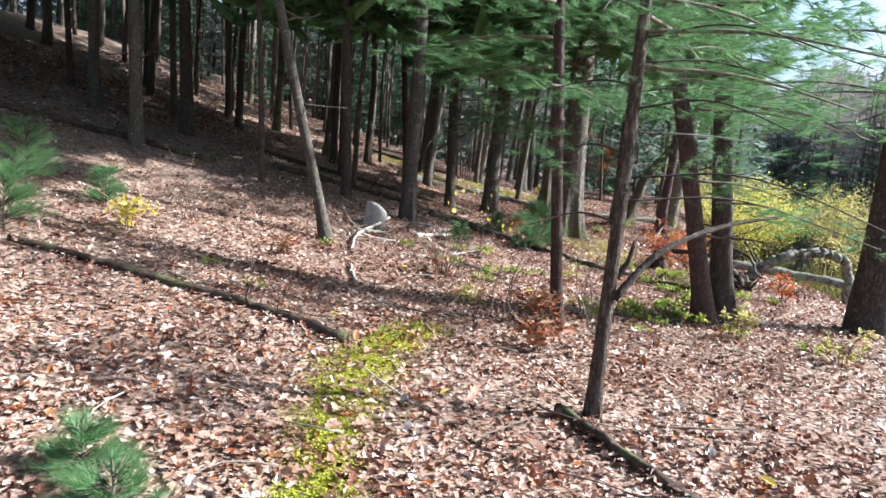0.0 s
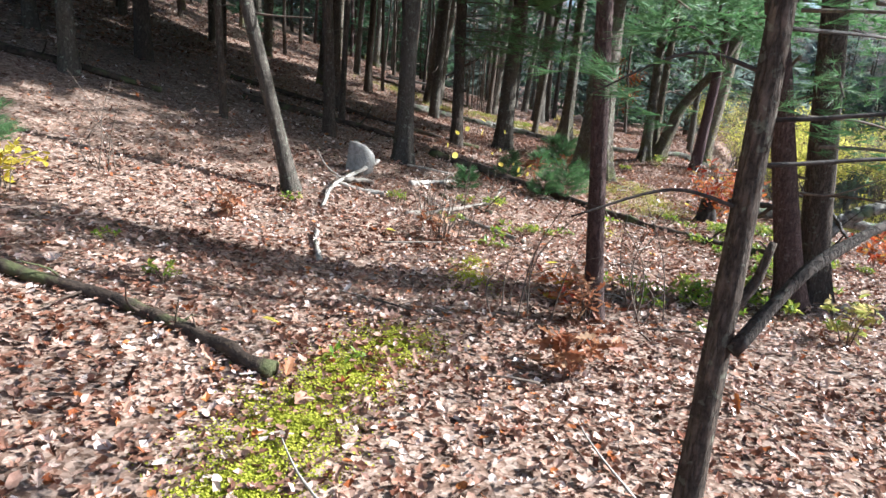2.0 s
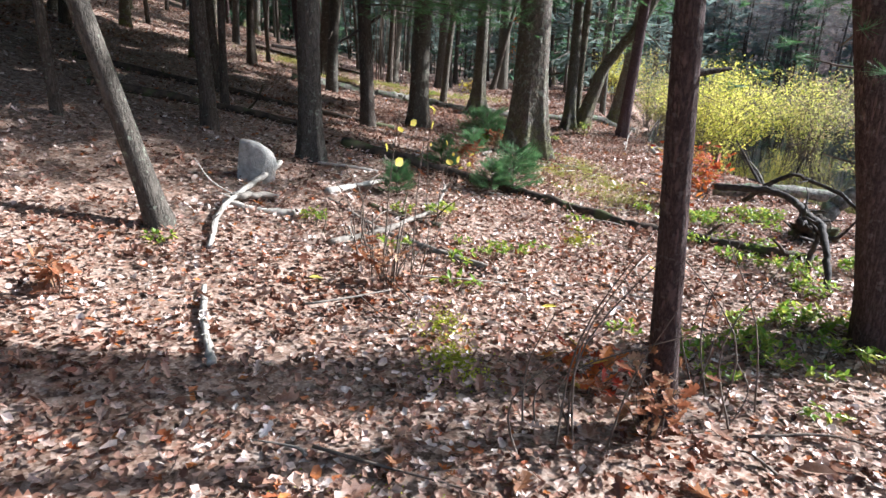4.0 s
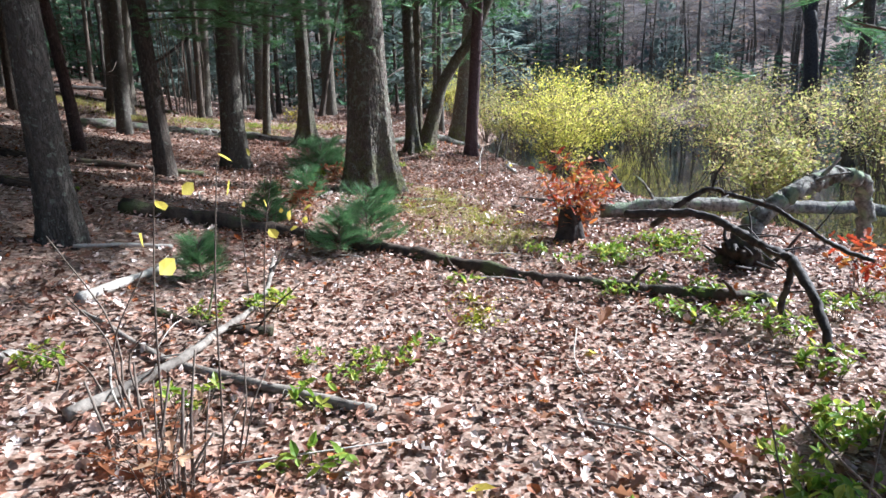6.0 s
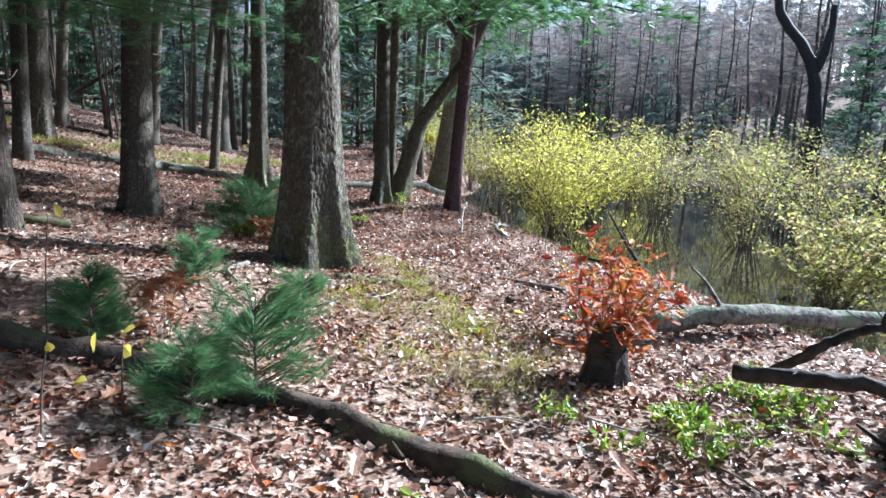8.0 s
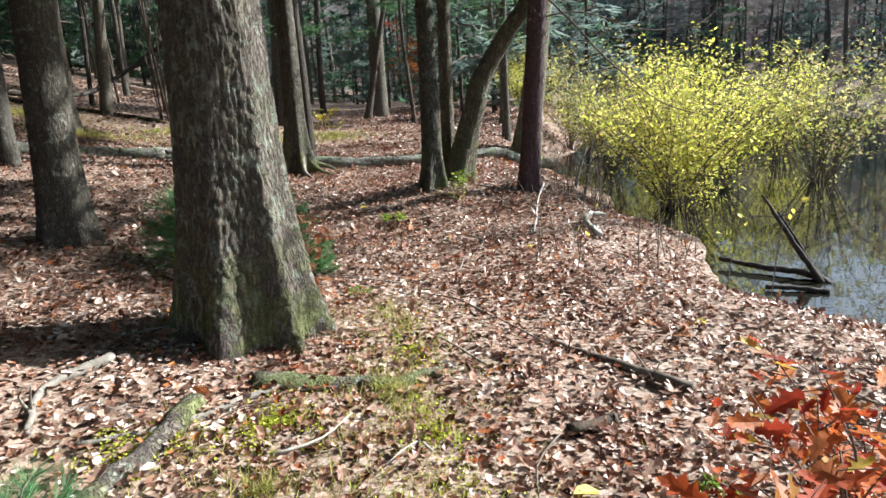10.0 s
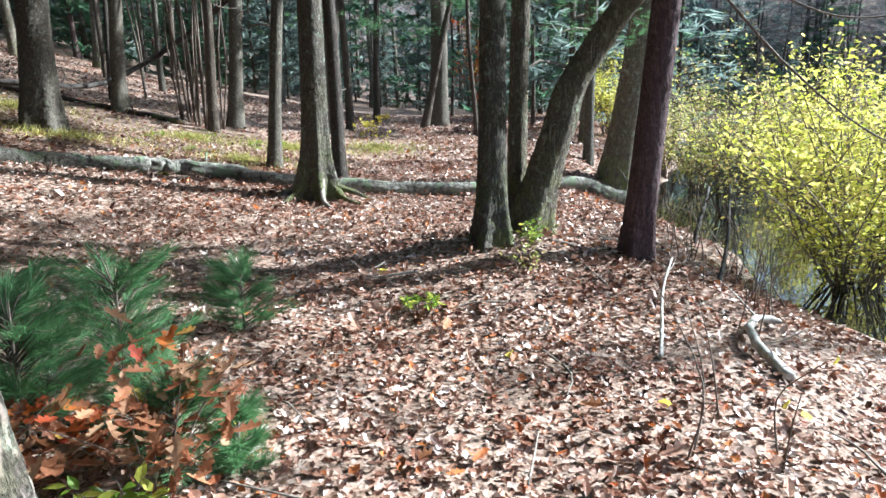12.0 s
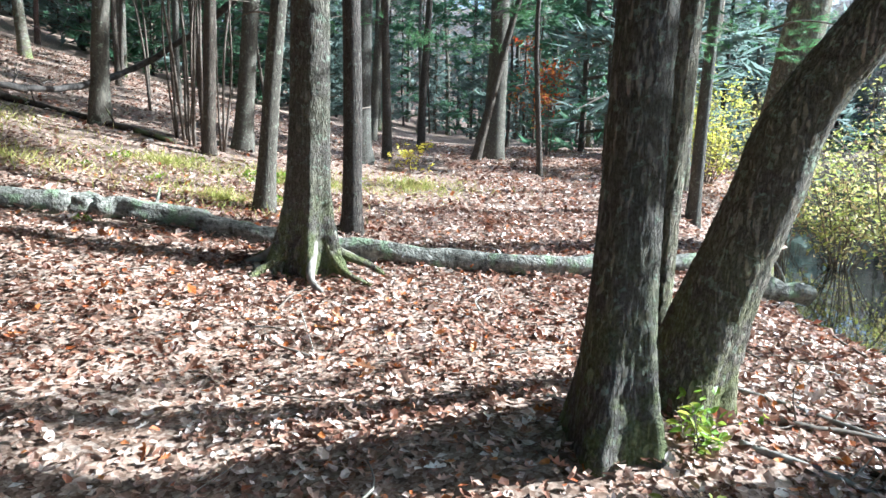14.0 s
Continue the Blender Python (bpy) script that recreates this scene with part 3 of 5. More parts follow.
CROWNS = [crown_mesh("pine", 0, 7.5, 2.6, 60 + k, M_NEEDLE if k % 2 else M_HEMLOCK, 1.0, 0.46, (3, 0.135)) for k in range(4)]
# overfull crowns for trees whose tops are unseen, there to shade the hillside
SHADE_CROWNS = [crown_mesh("pine", 0, 7.5, 3.3, 66 + k, M_NEEDLE, 1.8, 0.52, (4, 0.19)) for k in range(2)]
# two of the three low crowns wear the haze-paled needles
LOW_CROWNS = [crown_mesh("hemlock", 0, 4.5, 1.5, 70 + k, M_HEMLOCK if k == 0 else M_HAZEPINE, 1.08, 0.31, (3, 0.095)) for k in range(3)]
BARE_CROWNS = [crown_mesh("bare", 0, 8.5, 2.4, 76 + k, M_TWIGHAZE, 1.0, 0.6, (2, 0.016)) for k in range(2)]


def dead_twigs(seed, r, z0, z1, count, length, spine, lengths=(0.5, 1.0)):
    """Bare snapped side branches along a trunk."""
    g = np.random.default_rng(seed)
    out = []
    for _ in range(count):
        z = g.uniform(z0, z1)
        c = np.array([np.interp(z, spine[:, 2], spine[:, 0]), np.interp(z, spine[:, 2], spine[:, 1]), z])
        a, L = g.uniform(0, 6.28), length * g.uniform(*lengths)
        d = np.array([math.cos(a), math.sin(a), g.uniform(-0.25, 0.25)])
        pts = curve_points([c + d * r * 0.5, c + d * L * 0.5 + (0, 0, g.normal(0, 0.06)), c + d * L + (0, 0, g.normal(0, 0.1) * L)], 3)
        out.append(tube(pts, np.linspace(0.014, 0.004, len(pts)) * (0.6 + 0.5 * L), 4))
    return out


def tree(name, x, y, r, lean, mat, label, h=14.0, crown=True, seed=1, hi=False, flare=0.45, plate=0.05, twigs=5, bend=0.1, roots=5, crown_z=0.5, line=None, twig_z=(1.5, 6.0), sink=0.0):
    at = on(x, y, -sink)
    ob = thing(name, at, label, "tree")
    seg, rings = ((hi, 330) if hi > 1 else (64, 230)) if hi else ((9, 14) if name == "forest_tree" else (14, 26))
    me, spine = trunk_mesh("trunk", r, h, lean, mat, seg, rings, flare, roots, bend, seed, plate, line)
    put("trunk", me, ob)
    if twigs:
        made = dead_twigs(seed, r, twig_z[0], twig_z[1], twigs, 0.5 + 3 * r, spine)
        if name == "forest_tree":
            tagged(put("twiggery", solid("twiggery", made, M_TWIG), ob), kind="stuff")
        else:
            for piece in made:
                put("dead_branch", solid("dead_branch", [piece], M_TWIG), ob)
    if crown:
        foliage, limbs = BARE_CROWNS[seed % 2] if crown == "bare" else (SHADE_CROWNS[seed % 2] if crown == "dense" else CROWNS[seed % 4])
        z = h * crown_z
        c = (float(np.interp(z, spine[:, 2], spine[:, 0])), float(np.interp(z, spine[:, 2], spine[:, 1])), z)
        s = h * (1.02 - crown_z) / 7.5
        put("crown", foliage, ob, c, "", seed * 1.3, s)
        tagged(put("branchwork", limbs, ob, c, "", seed * 1.3, s), kind="stuff")
    return ob, spine


# the great pine beside the trail; its low dense crown, out of view, is added shade
great_pine, _ = tree("pine_tree", 2.71, 14.26, 0.262, (0.005, 0.01), M_PINE, "massive old white pine with deeply furrowed grey bark", 19, "dense", 3, 220, 0.6, 0.036, 0, 0.02, 7, 0.19)

# trees on the pond side and about the trail
slim_tree, _ = tree("tree", 1.285, 6.2, 0.06, (-0.109, -0.091), M_RED, "slim straight reddish-brown trunk among russet shoots", 10, True, 5, False, 0.5, 0.05, 3, 0.02, 5, 0.62)
tree("tree", 3.0, 6.95, 0.098, (-0.205, 0.05), M_RED, "leaning reddish trunk of a twin-stemmed tree", 11, True, 6, False, 0.5, 0.05, 5, 0.03, 5, 0.6, None, (0.9, 4))
tree("tree", 3.3, 7.22, 0.115, (-0.13, -0.05), M_DARK, "dark rough trunk of a twin-stemmed tree", 12, True, 7, False, 0.6, 0.08, 5, 0.04, 5, 0.6, None, (0.9, 4))
bank_pine, _ = tree("tree", 6.06, 18.4, 0.125, (0.042, -0.07), M_PURPLE, "straight purple-brown trunk at the edge of the pond", 14, True, 8, True, 0.35, 0.045, 4, 0.03, 6, 0.62, None, (2.2, 6))

stub_line = curve_points([(-0.168, -0.140, 1.544), (-0.093, -0.160, 1.539), (-0.008, -0.185, 1.556)], 4)
put("stub", solid("stub", [tube(stub_line, np.linspace(0.022, 0.006, len(stub_line)), 7, 0.3)], M_DARK), slim_tree, (0, 0, 0), "short dark snapped stub")

# the cluster of three stems; two carry unseen dense needle crowns for shade
tree("maple_tree", 4.84, 18.62, 0.122, (0.03, 0.05), M_MAPLE, "shaggy grey-brown maple stem with lichen and a mossy foot", 13, "dense", 9, True, 0.75, 0.06, 2, 0.02, 4, 0.34, None, (2.5, 6))
tree("maple_tree", 5.25, 19.35, 0.095, (0.01, -0.04), M_MAPLE, "slender dark stem at the back of a maple cluster", 13, "dense", 10, True, 0.4, 0.06, 3, 0.03, 4, 0.5, None, (1.8, 6))
tree("maple_tree", 5.27, 19.0, 0.150, (0.2, -0.1), M_MAPLE, "thick maple stem bowed out over the pond, mossy and peeling", 12, True, 11, True, 0.5, 0.06, 0, 0.0, 4, 0.66,
     [(0, 0, -0.2), (0.0, 0, 0.0), (0.13, -0.05, 0.55), (0.26, -0.1, 1.0), (0.36, -0.13, 1.35), (0.66, -0.25, 1.85), (1.08, -0.42, 2.5), (1.7, -0.5, 4.0), (2.6, -0.6, 7.0), (3.6, -0.7, 12.0)])

# trees about the trail that stand singly
STANDS = (
    # x, y, radius, lean x, lean y, bark, height, label, hi
    (-1.39, 8.35, 0.074, -0.235, -0.065, M_GREY, 9, "slender trunk leaning sharply uphill", 0),
    (-0.53, 10.92, 0.116, -0.013, -0.03, M_GREY, 15, "pale trunk with flaking light bark", 1),
    (-1.66, 11.4, 0.085, -0.045, 0.01, M_DARK, 13, "thin dark trunk beside a pale one", 0),
    (-1.74, 12.77, 0.05, 0.02, 0.0, M_DARK, 11, "thin dark pole of a young tree", 0),
    (-0.62, 20.5, 0.13, 0.03, 0.0, M_GREY, 15, "grey trunk in the shade of the wood", 0),
    (0.15, 14.5, 0.112, -0.02, 0.0, M_DARK, 15, "dark trunk in the shade of the wood", 0),
    (1.15, 16.55, 0.172, 0.02, 0.01, M_GREY, 15, "grey smooth trunk mottled with green lichen", 1),
    (3.5, 23.0, 0.10, 0.0, 0.0, M_DARK, 14, "dark trunk in the shade of the wood", 0),
    (-6.65, 12.45, 0.096, -0.02, -0.01, M_GREY, 14, "grey trunk on the hillside", 0),
    (-4.95, 10.58, 0.105, -0.04, -0.02, M_GREY, 14, "trunk hung with green at its foot on the hillside", 0),
    (-5.14, 13.03, 0.123, -0.03, -0.01, M_DARK, 15, "dark trunk on the hillside", 0),
    (-8.7, 15.2, 0.07, -0.05, -0.03, M_DARK, 12, "thin dark trunk on the hillside", 0),
    (-2.9, 10.57, 0.05, -0.06, -0.02, M_DARK, 9, "thin bare pole on the hillside", 0),
    (-7.31, 17.5, 0.09, -0.02, -0.01, M_GREY, 14, "grey trunk on the hillside", 0),
    (-3.25, 18.8, 0.10, -0.03, -0.01, M_DARK, 14, "dark trunk in the shade of the wood", 0),
    (3.22, 21.6, 0.165, 0.035, 0.0, M_MAPLE, 14, "scarred maple with a torn, spreading foot beside the log", 1),
    (2.53, 23.4, 0.098, 0.095, 0.012, M_GREY, 13, "grey-green trunk behind the fallen log", 0),
    (1.1, 26.5, 0.095, 0.03, 0.005, M_DARK, 13, "dark trunk beyond the log", 0),
    (1.3, 27.8, 0.15, 0.10, 0.02, M_GREY, 15, "pale grey leaning trunk beyond the log", 0),
    (-0.85, 23.9, 0.23, 0.04, 0.03, M_GREY, 16, "stout grey trunk with pale bark on the slope", 1),
    (7.87, 23.3, 0.235, 0.13, -0.06, M_PINE, 15, "stout leaning trunk on the bank", 0),
    (8.1, 25.1, 0.09, 0.02, 0.0, M_GREY, 13, "slim grey trunk on the bank", 0),
    (3.2, 29.1, 0.205, 0.01, 0.0, M_GREY, 16, "grey trunk with a swollen foot beyond the log", 0),
    (3.72, 30.6, 0.10, -0.01, 0.0, M_DARK, 14, "thin dark trunk beyond the log", 0),
    (4.6, 35.0, 0.11, 0.03, 0.0, M_DARK, 14, "thin dark trunk far along the trail", 0),
    (6.37, 33.2, 0.27, 0.02, 0.0, M_GREY, 16, "broad grey trunk far along the trail", 0),
    (5.85, 32.4, 0.12, 0.25, 0.0, M_DARK, 7, "leaning dark stem against a broad trunk", 0),
)
# trees left of the trail get dense, partly lowered crowns that shade the slope
for k, (x, y, r, lx, ly, mat, h, label, hi) in enumerate(STANDS):
    torn = "torn" in label
    stand, _ = tree("tree", x, y, r, (lx, ly), mat, label, h, False if "leaning sharply" in label else ("dense" if -9 < x < 1.5 and y < 22 else ("bare" if k % 4 == 2 else True)), 20 + k, bool(hi), 1.1 if torn else 0.4, 0.06 if hi else 0.05, 5 if not torn else 1, 0.05, 6, 0.27 if -2 < x < 1.5 and 10 < y < 22 else 0.5, None, (1.2, 6))
    if torn:
        g = np.random.default_rng(4)
        for q in range(9):
            a = q * 0.7 + g.normal(0, 0.15)
            d, L = np.array([math.cos(a), math.sin(a), 0]), g.uniform(0.35, 0.6)
            pts = curve_points([d * r * 0.8 + (0, 0, 0.42), d * (r + 0.10) + (0, 0, 0.16), d * L + g.normal(0, 0.05, 3) * (1, 1, 0) + (0, 0, 0.02), d * (L + 0.2) + (0, 0, -0.06)], 5)
            put("root", solid("root", [tube(pts, np.linspace(0.05, 0.02, len(pts)), 7, 0.4, q)], M_GREYLIMB if q % 2 else M_MAPLE), stand)


# ---- the wood behind: more trunks than anyone counts ----
protos = []
for k in range(10):
    mat = (M_DARK, M_GREY, M_DARK, M_PINE, M_DARK, M_RED, M_GREY, M_DARK, M_GREY, M_DARK)[k]
    ob, _ = tree("forest_tree", 400 + 5 * k, 300, (0.075, 0.10, 0.12, 0.15, 0.06, 0.09, 0.13, 0.08, 0.11, 0.13)[k], (0.02 * (k % 7 - 3) / 3, 0), mat,
                 ("thin dark trunk in the close wood", "grey trunk in the close wood")[mat is M_GREY], 13 + k % 3, "dense" if k > 6 else ("bare" if k in (1, 3, 6) else True), 80 + k, False, 0.4, 0.05, 6, 0.12, 5, 0.42, None, (0.8, 6.5))
    tagged(ob, group="trees of the wood")
    protos.append(ob)
r = np.random.default_rng(5)
spots, taken = [], [(s[0], s[1]) for s in STANDS] + [(2.55, 13.6), (4.7, 18.2), (6, 18.2), (2.9, 6.5), (1.3, 6.3)]
for _ in range(9000):
    x, y = r.uniform(-34, 16), r.uniform(-14, 62)
    off = x - float(path_x(y))
    if y < 12 and (off > -5.5 and y > -6):
        continue
    if y < 24 and off > -3.2:
        continue
    if x > float(bank_x(y)) - 0.5 or (abs(off) < 1.7 and y < 48):
        continue
    gap = 1.55 if y > 20 else 1.9
    if min((x - a) ** 2 + (y - b_) ** 2 for a, b_ in taken) < gap * gap:
        continue
    if y < 10 and r.uniform() < 0.5:
        continue
    taken.append((x, y))
    spots.append((x, y))
    if len(spots) >= 280:
        break
for k, (x, y) in enumerate(spots):
    # dense crowns shade the hillside; mostly bare ones let sun in past the bank
    hill = x < float(path_x(y)) - 2.5 and y < 27
    open_bank = x > 0 and y > 24
    pick = r.uniform()
    src = protos[int(7 + 3 * pick) if hill and k % 5 < 3 else ((1, 3, 6, 0, 4)[int(5 * pick)] if open_bank else (0, 1, 2, 3, 4, 5, 6)[int(7 * pick)])]
    c = copy_thing(src, pose(*on(x, y), r.normal(0, 1.4), r.normal(0, 1.4), r.uniform(0, 360)))
    s = r.uniform(0.75, 1.15)
    c.scale = (s, s, s * r.uniform(0.9, 1.15))
for k, ob in enumerate(protos):
    ob.location = on(-12 - 3.1 * k, 8 + 5.3 * (k % 3) - 3)

# hemlocks filling the wood at eye height, two in three in the haze-paled green
hem = []
for k in range(3):
    ob = thing("hemlock", on(420 + 4 * k, 300), "young hemlock under the taller trees, green mostly paled for haze", "tree", "hemlocks of the wood")
    me, spine = trunk_mesh("trunk", 0.05, 6.0, (0, 0), M_DARK, 8, 10, 0.3, 4, 0.03, 5 + k, 0)
    put("trunk", me, ob)
    put("crown", LOW_CROWNS[k][0], ob, (0, 0, 0.15))
    tagged(put("branchwork", LOW_CROWNS[k][1], ob, (0, 0, 0.15)), kind="stuff")
    hem.append(ob)
count = 0
for _ in range(6000):
    x, y = r.uniform(-34, 22), r.uniform(20, 62)
    off = x - float(path_x(y))
    if (abs(off) < 2.6 and y < 46) or x > float(bank_x(y)) + 1.0 or (off > -7 and y < 31):
        continue
    if (y < 38 and r.uniform() < 0.4) or (x < 3 and y < 42):
        continue
    if off < -3 and y < 30 and (off > -11 or r.uniform() < 0.5):
        continue
    if min((x - a) ** 2 + (y - b_) ** 2 for a, b_ in taken) < 0.7:
        continue
    taken.append((x, y))
    c = copy_thing(hem[count % 3], pose(*on(x, y), 0, 0, r.uniform(0, 360)))
    s = r.uniform(0.9, 2.2)
    c.scale = (s, s, s)
    count += 1
    if count >= 130:
        break

# the far shore: a close belt of conifers with leafless trees between
r = np.random.default_rng(9)
for k in range(285):
    y = r.uniform(-45, 110)
    under = k % 4 == 3
    x = (30.5 + 3 * r.uniform() if under else 31.5 + abs(r.normal(0, 5.0))) + (4 if y < 0 else 0)
    low = k % 5 < 1 or k % 8 == 3
    c = copy_thing(hem[k % 3] if low else protos[(1, 6, 1, 6)[k % 4]], pose(*on(x, y, -0.3), 0, 0, r.uniform(0, 360)))
    s = r.uniform(0.45, 0.9) if under else (r.uniform(1.1, 2.0) if low else r.uniform(0.6, 0.9))
    c.scale = (s * 1.35, s * 1.35, s)
    c.name = "shore_tree"
    c["label"] = "conifer on the far shore of the pond, green mostly paled for haze" if low else "leafless tree on the far shore of the pond"
    c["group"] = "trees of the far shore"
for k, ob in enumerate(hem):
    ob.location = on(-9 - 4 * k, 31 + 3 * k)


def far_wood(name, count, x0, x1, y0, y1, seed, label):
    """Distant trees too many to count: narrow trunks and uneven crowns of small sprays, coloured paler for haze."""
    g = np.random.default_rng(seed)
    crowns, stems, grey = [], [], []
    for k in range(count):
        x, y = g.uniform(x0, x1), g.uniform(y0, y1)
        foot, h, bare = np.array(on(x, y, -0.2)), g.uniform(6, 12), g.uniform() < 0.75
        stems.append(tube(np.array([foot, foot + (g.normal(0, 0.2), g.normal(0, 0.2), h * 0.9)]), np.array([0.16, 0.04]), 4, cap=False))
        n = 190 if bare else 130
        f = g.uniform(0.35 if bare else 0.08, 1.0, n)
        wide = h * 0.22 * (np.sin(math.pi * np.clip(f * 0.9, 0, 1)) * 0.9 if bare else (1.08 - f)) * np.sqrt(g.uniform(0.05, 1.0, n))
        a = g.uniform(0, 6.28, n)
        p = foot + np.stack([wide * np.cos(a), wide * np.sin(a), f * h + g.normal(0, 0.15, n)], -1)
        (grey if bare else crowns).append(np.column_stack([p, a - math.pi / 2]))
    ob = thing(name, on((x0 + x1) / 2, (y0 + y1) / 2), label, "woods", "", "stuff")
    at = -np.array(ob.location)
    for part_name, rows, mat, size, brush in (("crowns", crowns, M_HAZEPINE, 0.75, (2, 0.22)), ("bare_crowns", grey, M_HAZEBARE, 1.1, (3, 0.04))):
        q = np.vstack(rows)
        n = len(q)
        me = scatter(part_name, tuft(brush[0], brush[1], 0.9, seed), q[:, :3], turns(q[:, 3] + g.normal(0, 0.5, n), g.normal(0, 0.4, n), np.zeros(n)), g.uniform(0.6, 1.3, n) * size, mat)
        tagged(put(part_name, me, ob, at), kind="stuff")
    tagged(put("trunks", solid("trunks", stems, M_GREY), ob, at), kind="stuff")


far_wood("far_wood", 620, 37, 92, -45, 135, 11, "wooded hillside of conifers and leafless trees beyond the pond, haze put into its colours")
far_wood("far_wood", 330, -45, 36, 64, 112, 12, "distant wood of conifers and leafless trees up the valley, haze put into its colours")


# ---- shrubs in and beside the pond ----
def shrub_thing(name, at, h, w, mat, label, category, leaves, leaf, seed, stems=16, template=SMALL, bare=0.25, stem_mat=None, stem_r=0.012, group=""):
    """Many stems that fork outwards from one foot, and small leaves along their twigs."""
    r = np.random.default_rng(seed)
    ob = thing(name, at, label, category, group)
    stems_out, twig_pts = [], []
    for k in range(stems):
        a, out = r.uniform(0, 6.28), w * 0.5 * math.sqrt(r.uniform(0.02, 1.0))
        top = h * (1 - 0.45 * (out / (w * 0.5)) ** 2) * r.uniform(0.75, 1.05)
        end = np.array([math.cos(a) * out, math.sin(a) * out, top])
        mid = np.array([math.cos(a) * out * 0.35, math.sin(a) * out * 0.35, top * 0.5]) + r.normal(0, 0.05 * w, 3)
        root = np.array([math.cos(a), math.sin(a), 0]) * 0.06 * w * r.uniform(0, 1)
        root[2] = -0.05
        pts = curve_points([root, mid, end], 7)
        stems_out.append(tube(pts, np.linspace(stem_r, stem_r * 0.3, len(pts)), 5))
        for _ in range(5):
            s = r.uniform(bare + 0.1, 1.0)
            p = pts[int(s * (len(pts) - 1))]
            b_ = r.uniform(0, 6.28)
            q = p + np.array([math.cos(b_), math.sin(b_), r.uniform(0.0, 0.9)]) * h * r.uniform(0.1, 0.24)
            tw = curve_points([p, (p + q) / 2 + r.normal(0, 0.02 * h, 3), q], 3)
            stems_out.append(tube(tw, np.linspace(stem_r * 0.45, stem_r * 0.15, len(tw)), 3))
            twig_pts += [p * (1 - t) + q * t for t in np.linspace(0.2, 1.0, 6)]
        twig_pts += [pts[int(s * (len(pts) - 1))] for s in r.uniform(bare, 1, 8)]
    tagged(put("stemwork", solid("stemwork", stems_out, stem_mat or M_TWIG), ob), kind="stuff")
    tw = np.array(twig_pts)
    idx = r.integers(0, len(tw), leaves)
    locs = tw[idx] + r.normal(0, 0.028 * (h + w) * 0.5, (leaves, 3))
    rots = turns(r.uniform(0, 6.28, leaves), r.uniform(-1.2, 1.2, leaves), r.uniform(0, 6.28, leaves))
    put("foliage", scatter("foliage", template, locs, rots, r.uniform(0.65, 1.25, leaves) * leaf, mat), ob)
    return ob


def wet(x, y):
    return (x, y, max(float(land(x, y)), WATER_Z - 0.12))


shrub_thing("shrub", wet(8.45, 18.75), 2.75, 3.9, M_YELLOW, "wide many-stemmed shrub in full yellow leaf, standing in the pond", "shrub", 8600, 0.064, 101, 46, SMALL, 0.3)
SHRUBS = ((9.9, 19.9, 2.3, 2.6, M_YELLOW), (11.5, 19.4, 2.2, 3.0, M_OLIVE), (10.7, 16.2, 2.0, 2.8, M_OLIVE), (9.9, 13.9, 1.95, 2.6, M_OLIVE), (8.3, 12.8, 1.35, 1.9, M_OLIVE),
          (12.6, 14.2, 2.1, 3.0, M_OLIVE), (13.5, 17.4, 2.2, 3.2, M_OLIVE), (10.9, 22.6, 2.4, 2.6, M_YELLOW), (12.9, 22.0, 2.3, 3.0, M_YELLOW), (12.6, 25.6, 2.5, 3.0, M_YELLOW),
          (15.2, 20.5, 2.2, 3.4, M_OLIVE), (11.4, 11.9, 1.9, 2.6, M_OLIVE), (15.0, 15.5, 2.2, 3.4, M_OLIVE), (10.3, 25.0, 2.2, 2.2, M_OLIVE), (9.3, 10.9, 1.5, 2.0, M_OLIVE),
          (14.3, 12.3, 2.0, 3.0, M_OLIVE), (15.6, 25.0, 2.5, 3.2, M_OLIVE), (18.0, 18.0, 2.3, 3.6, M_OLIVE), (17.5, 22.5, 2.4, 3.4, M_OLIVE), (13.2, 9.3, 1.9, 2.8, M_OLIVE), (9.9, 28.6, 2.3, 2.4, M_YELLOW), (9.4, 22.5, 2.9, 2.5, M_OLIVE), (10.6, 27.0, 3.0, 2.8, M_OLIVE))
for k, (x, y, h, w, mat) in enumerate(SHRUBS):
    shrub_thing("shrub", wet(x, y), h * (1.2 if x > 10 and y < 21 else 1.0), w, mat, "yellow-leaved shrub growing out of the pond" if mat is M_YELLOW else "thinning olive and straw-coloured shrub in the pond",
                "shrub", 3600 if mat is M_YELLOW else 3000, 0.07, 110 + k, 26, SMALL, 0.25, None, 0.011, "shrubs in the pond")

# russet saplings
shrub_thing("oak_sapling", on(0.15, 7.85), 0.42, 0.6, M_BROWNOAK, "wispy seedling with a few rusty leaves among dry stalks", "sapling", 55, 0.075, 139, 9, OAK, 0.2, M_TWIG, 0.004)
shrub_thing("oak_sapling", on(3.8, 11.1), 0.92, 0.85, M_RUSSET, "low oak sapling in orange and red leaf round a black stump", "sapling", 400, 0.085, 140, 15, OAK, 0.1, M_TWIG, 0.006)
shrub_thing("oak_sapling", on(4.5, 11.75), 0.85, 0.9, M_RUSSET, "oak sapling in scarlet and orange leaf by the stump", "sapling", 260, 0.085, 141, 12, OAK, 0.3, M_TWIG, 0.006)
shrub_thing("oak_sapling", on(2.95, 15.3), 0.62, 0.8, M_BROWNOAK, "small oak sapling with rusty brown leaves", "sapling", 170, 0.09, 142, 8, OAK, 0.3, M_TWIG, 0.005)
shrub_thing("oak_sapling", on(2.72, 15.7), 0.5, 0.8, M_RUSSET, "oak seedling with orange and red leaves beside young pines", "sapling", 90, 0.11, 154, 8, OAK, 0.3, M_TWIG, 0.004)
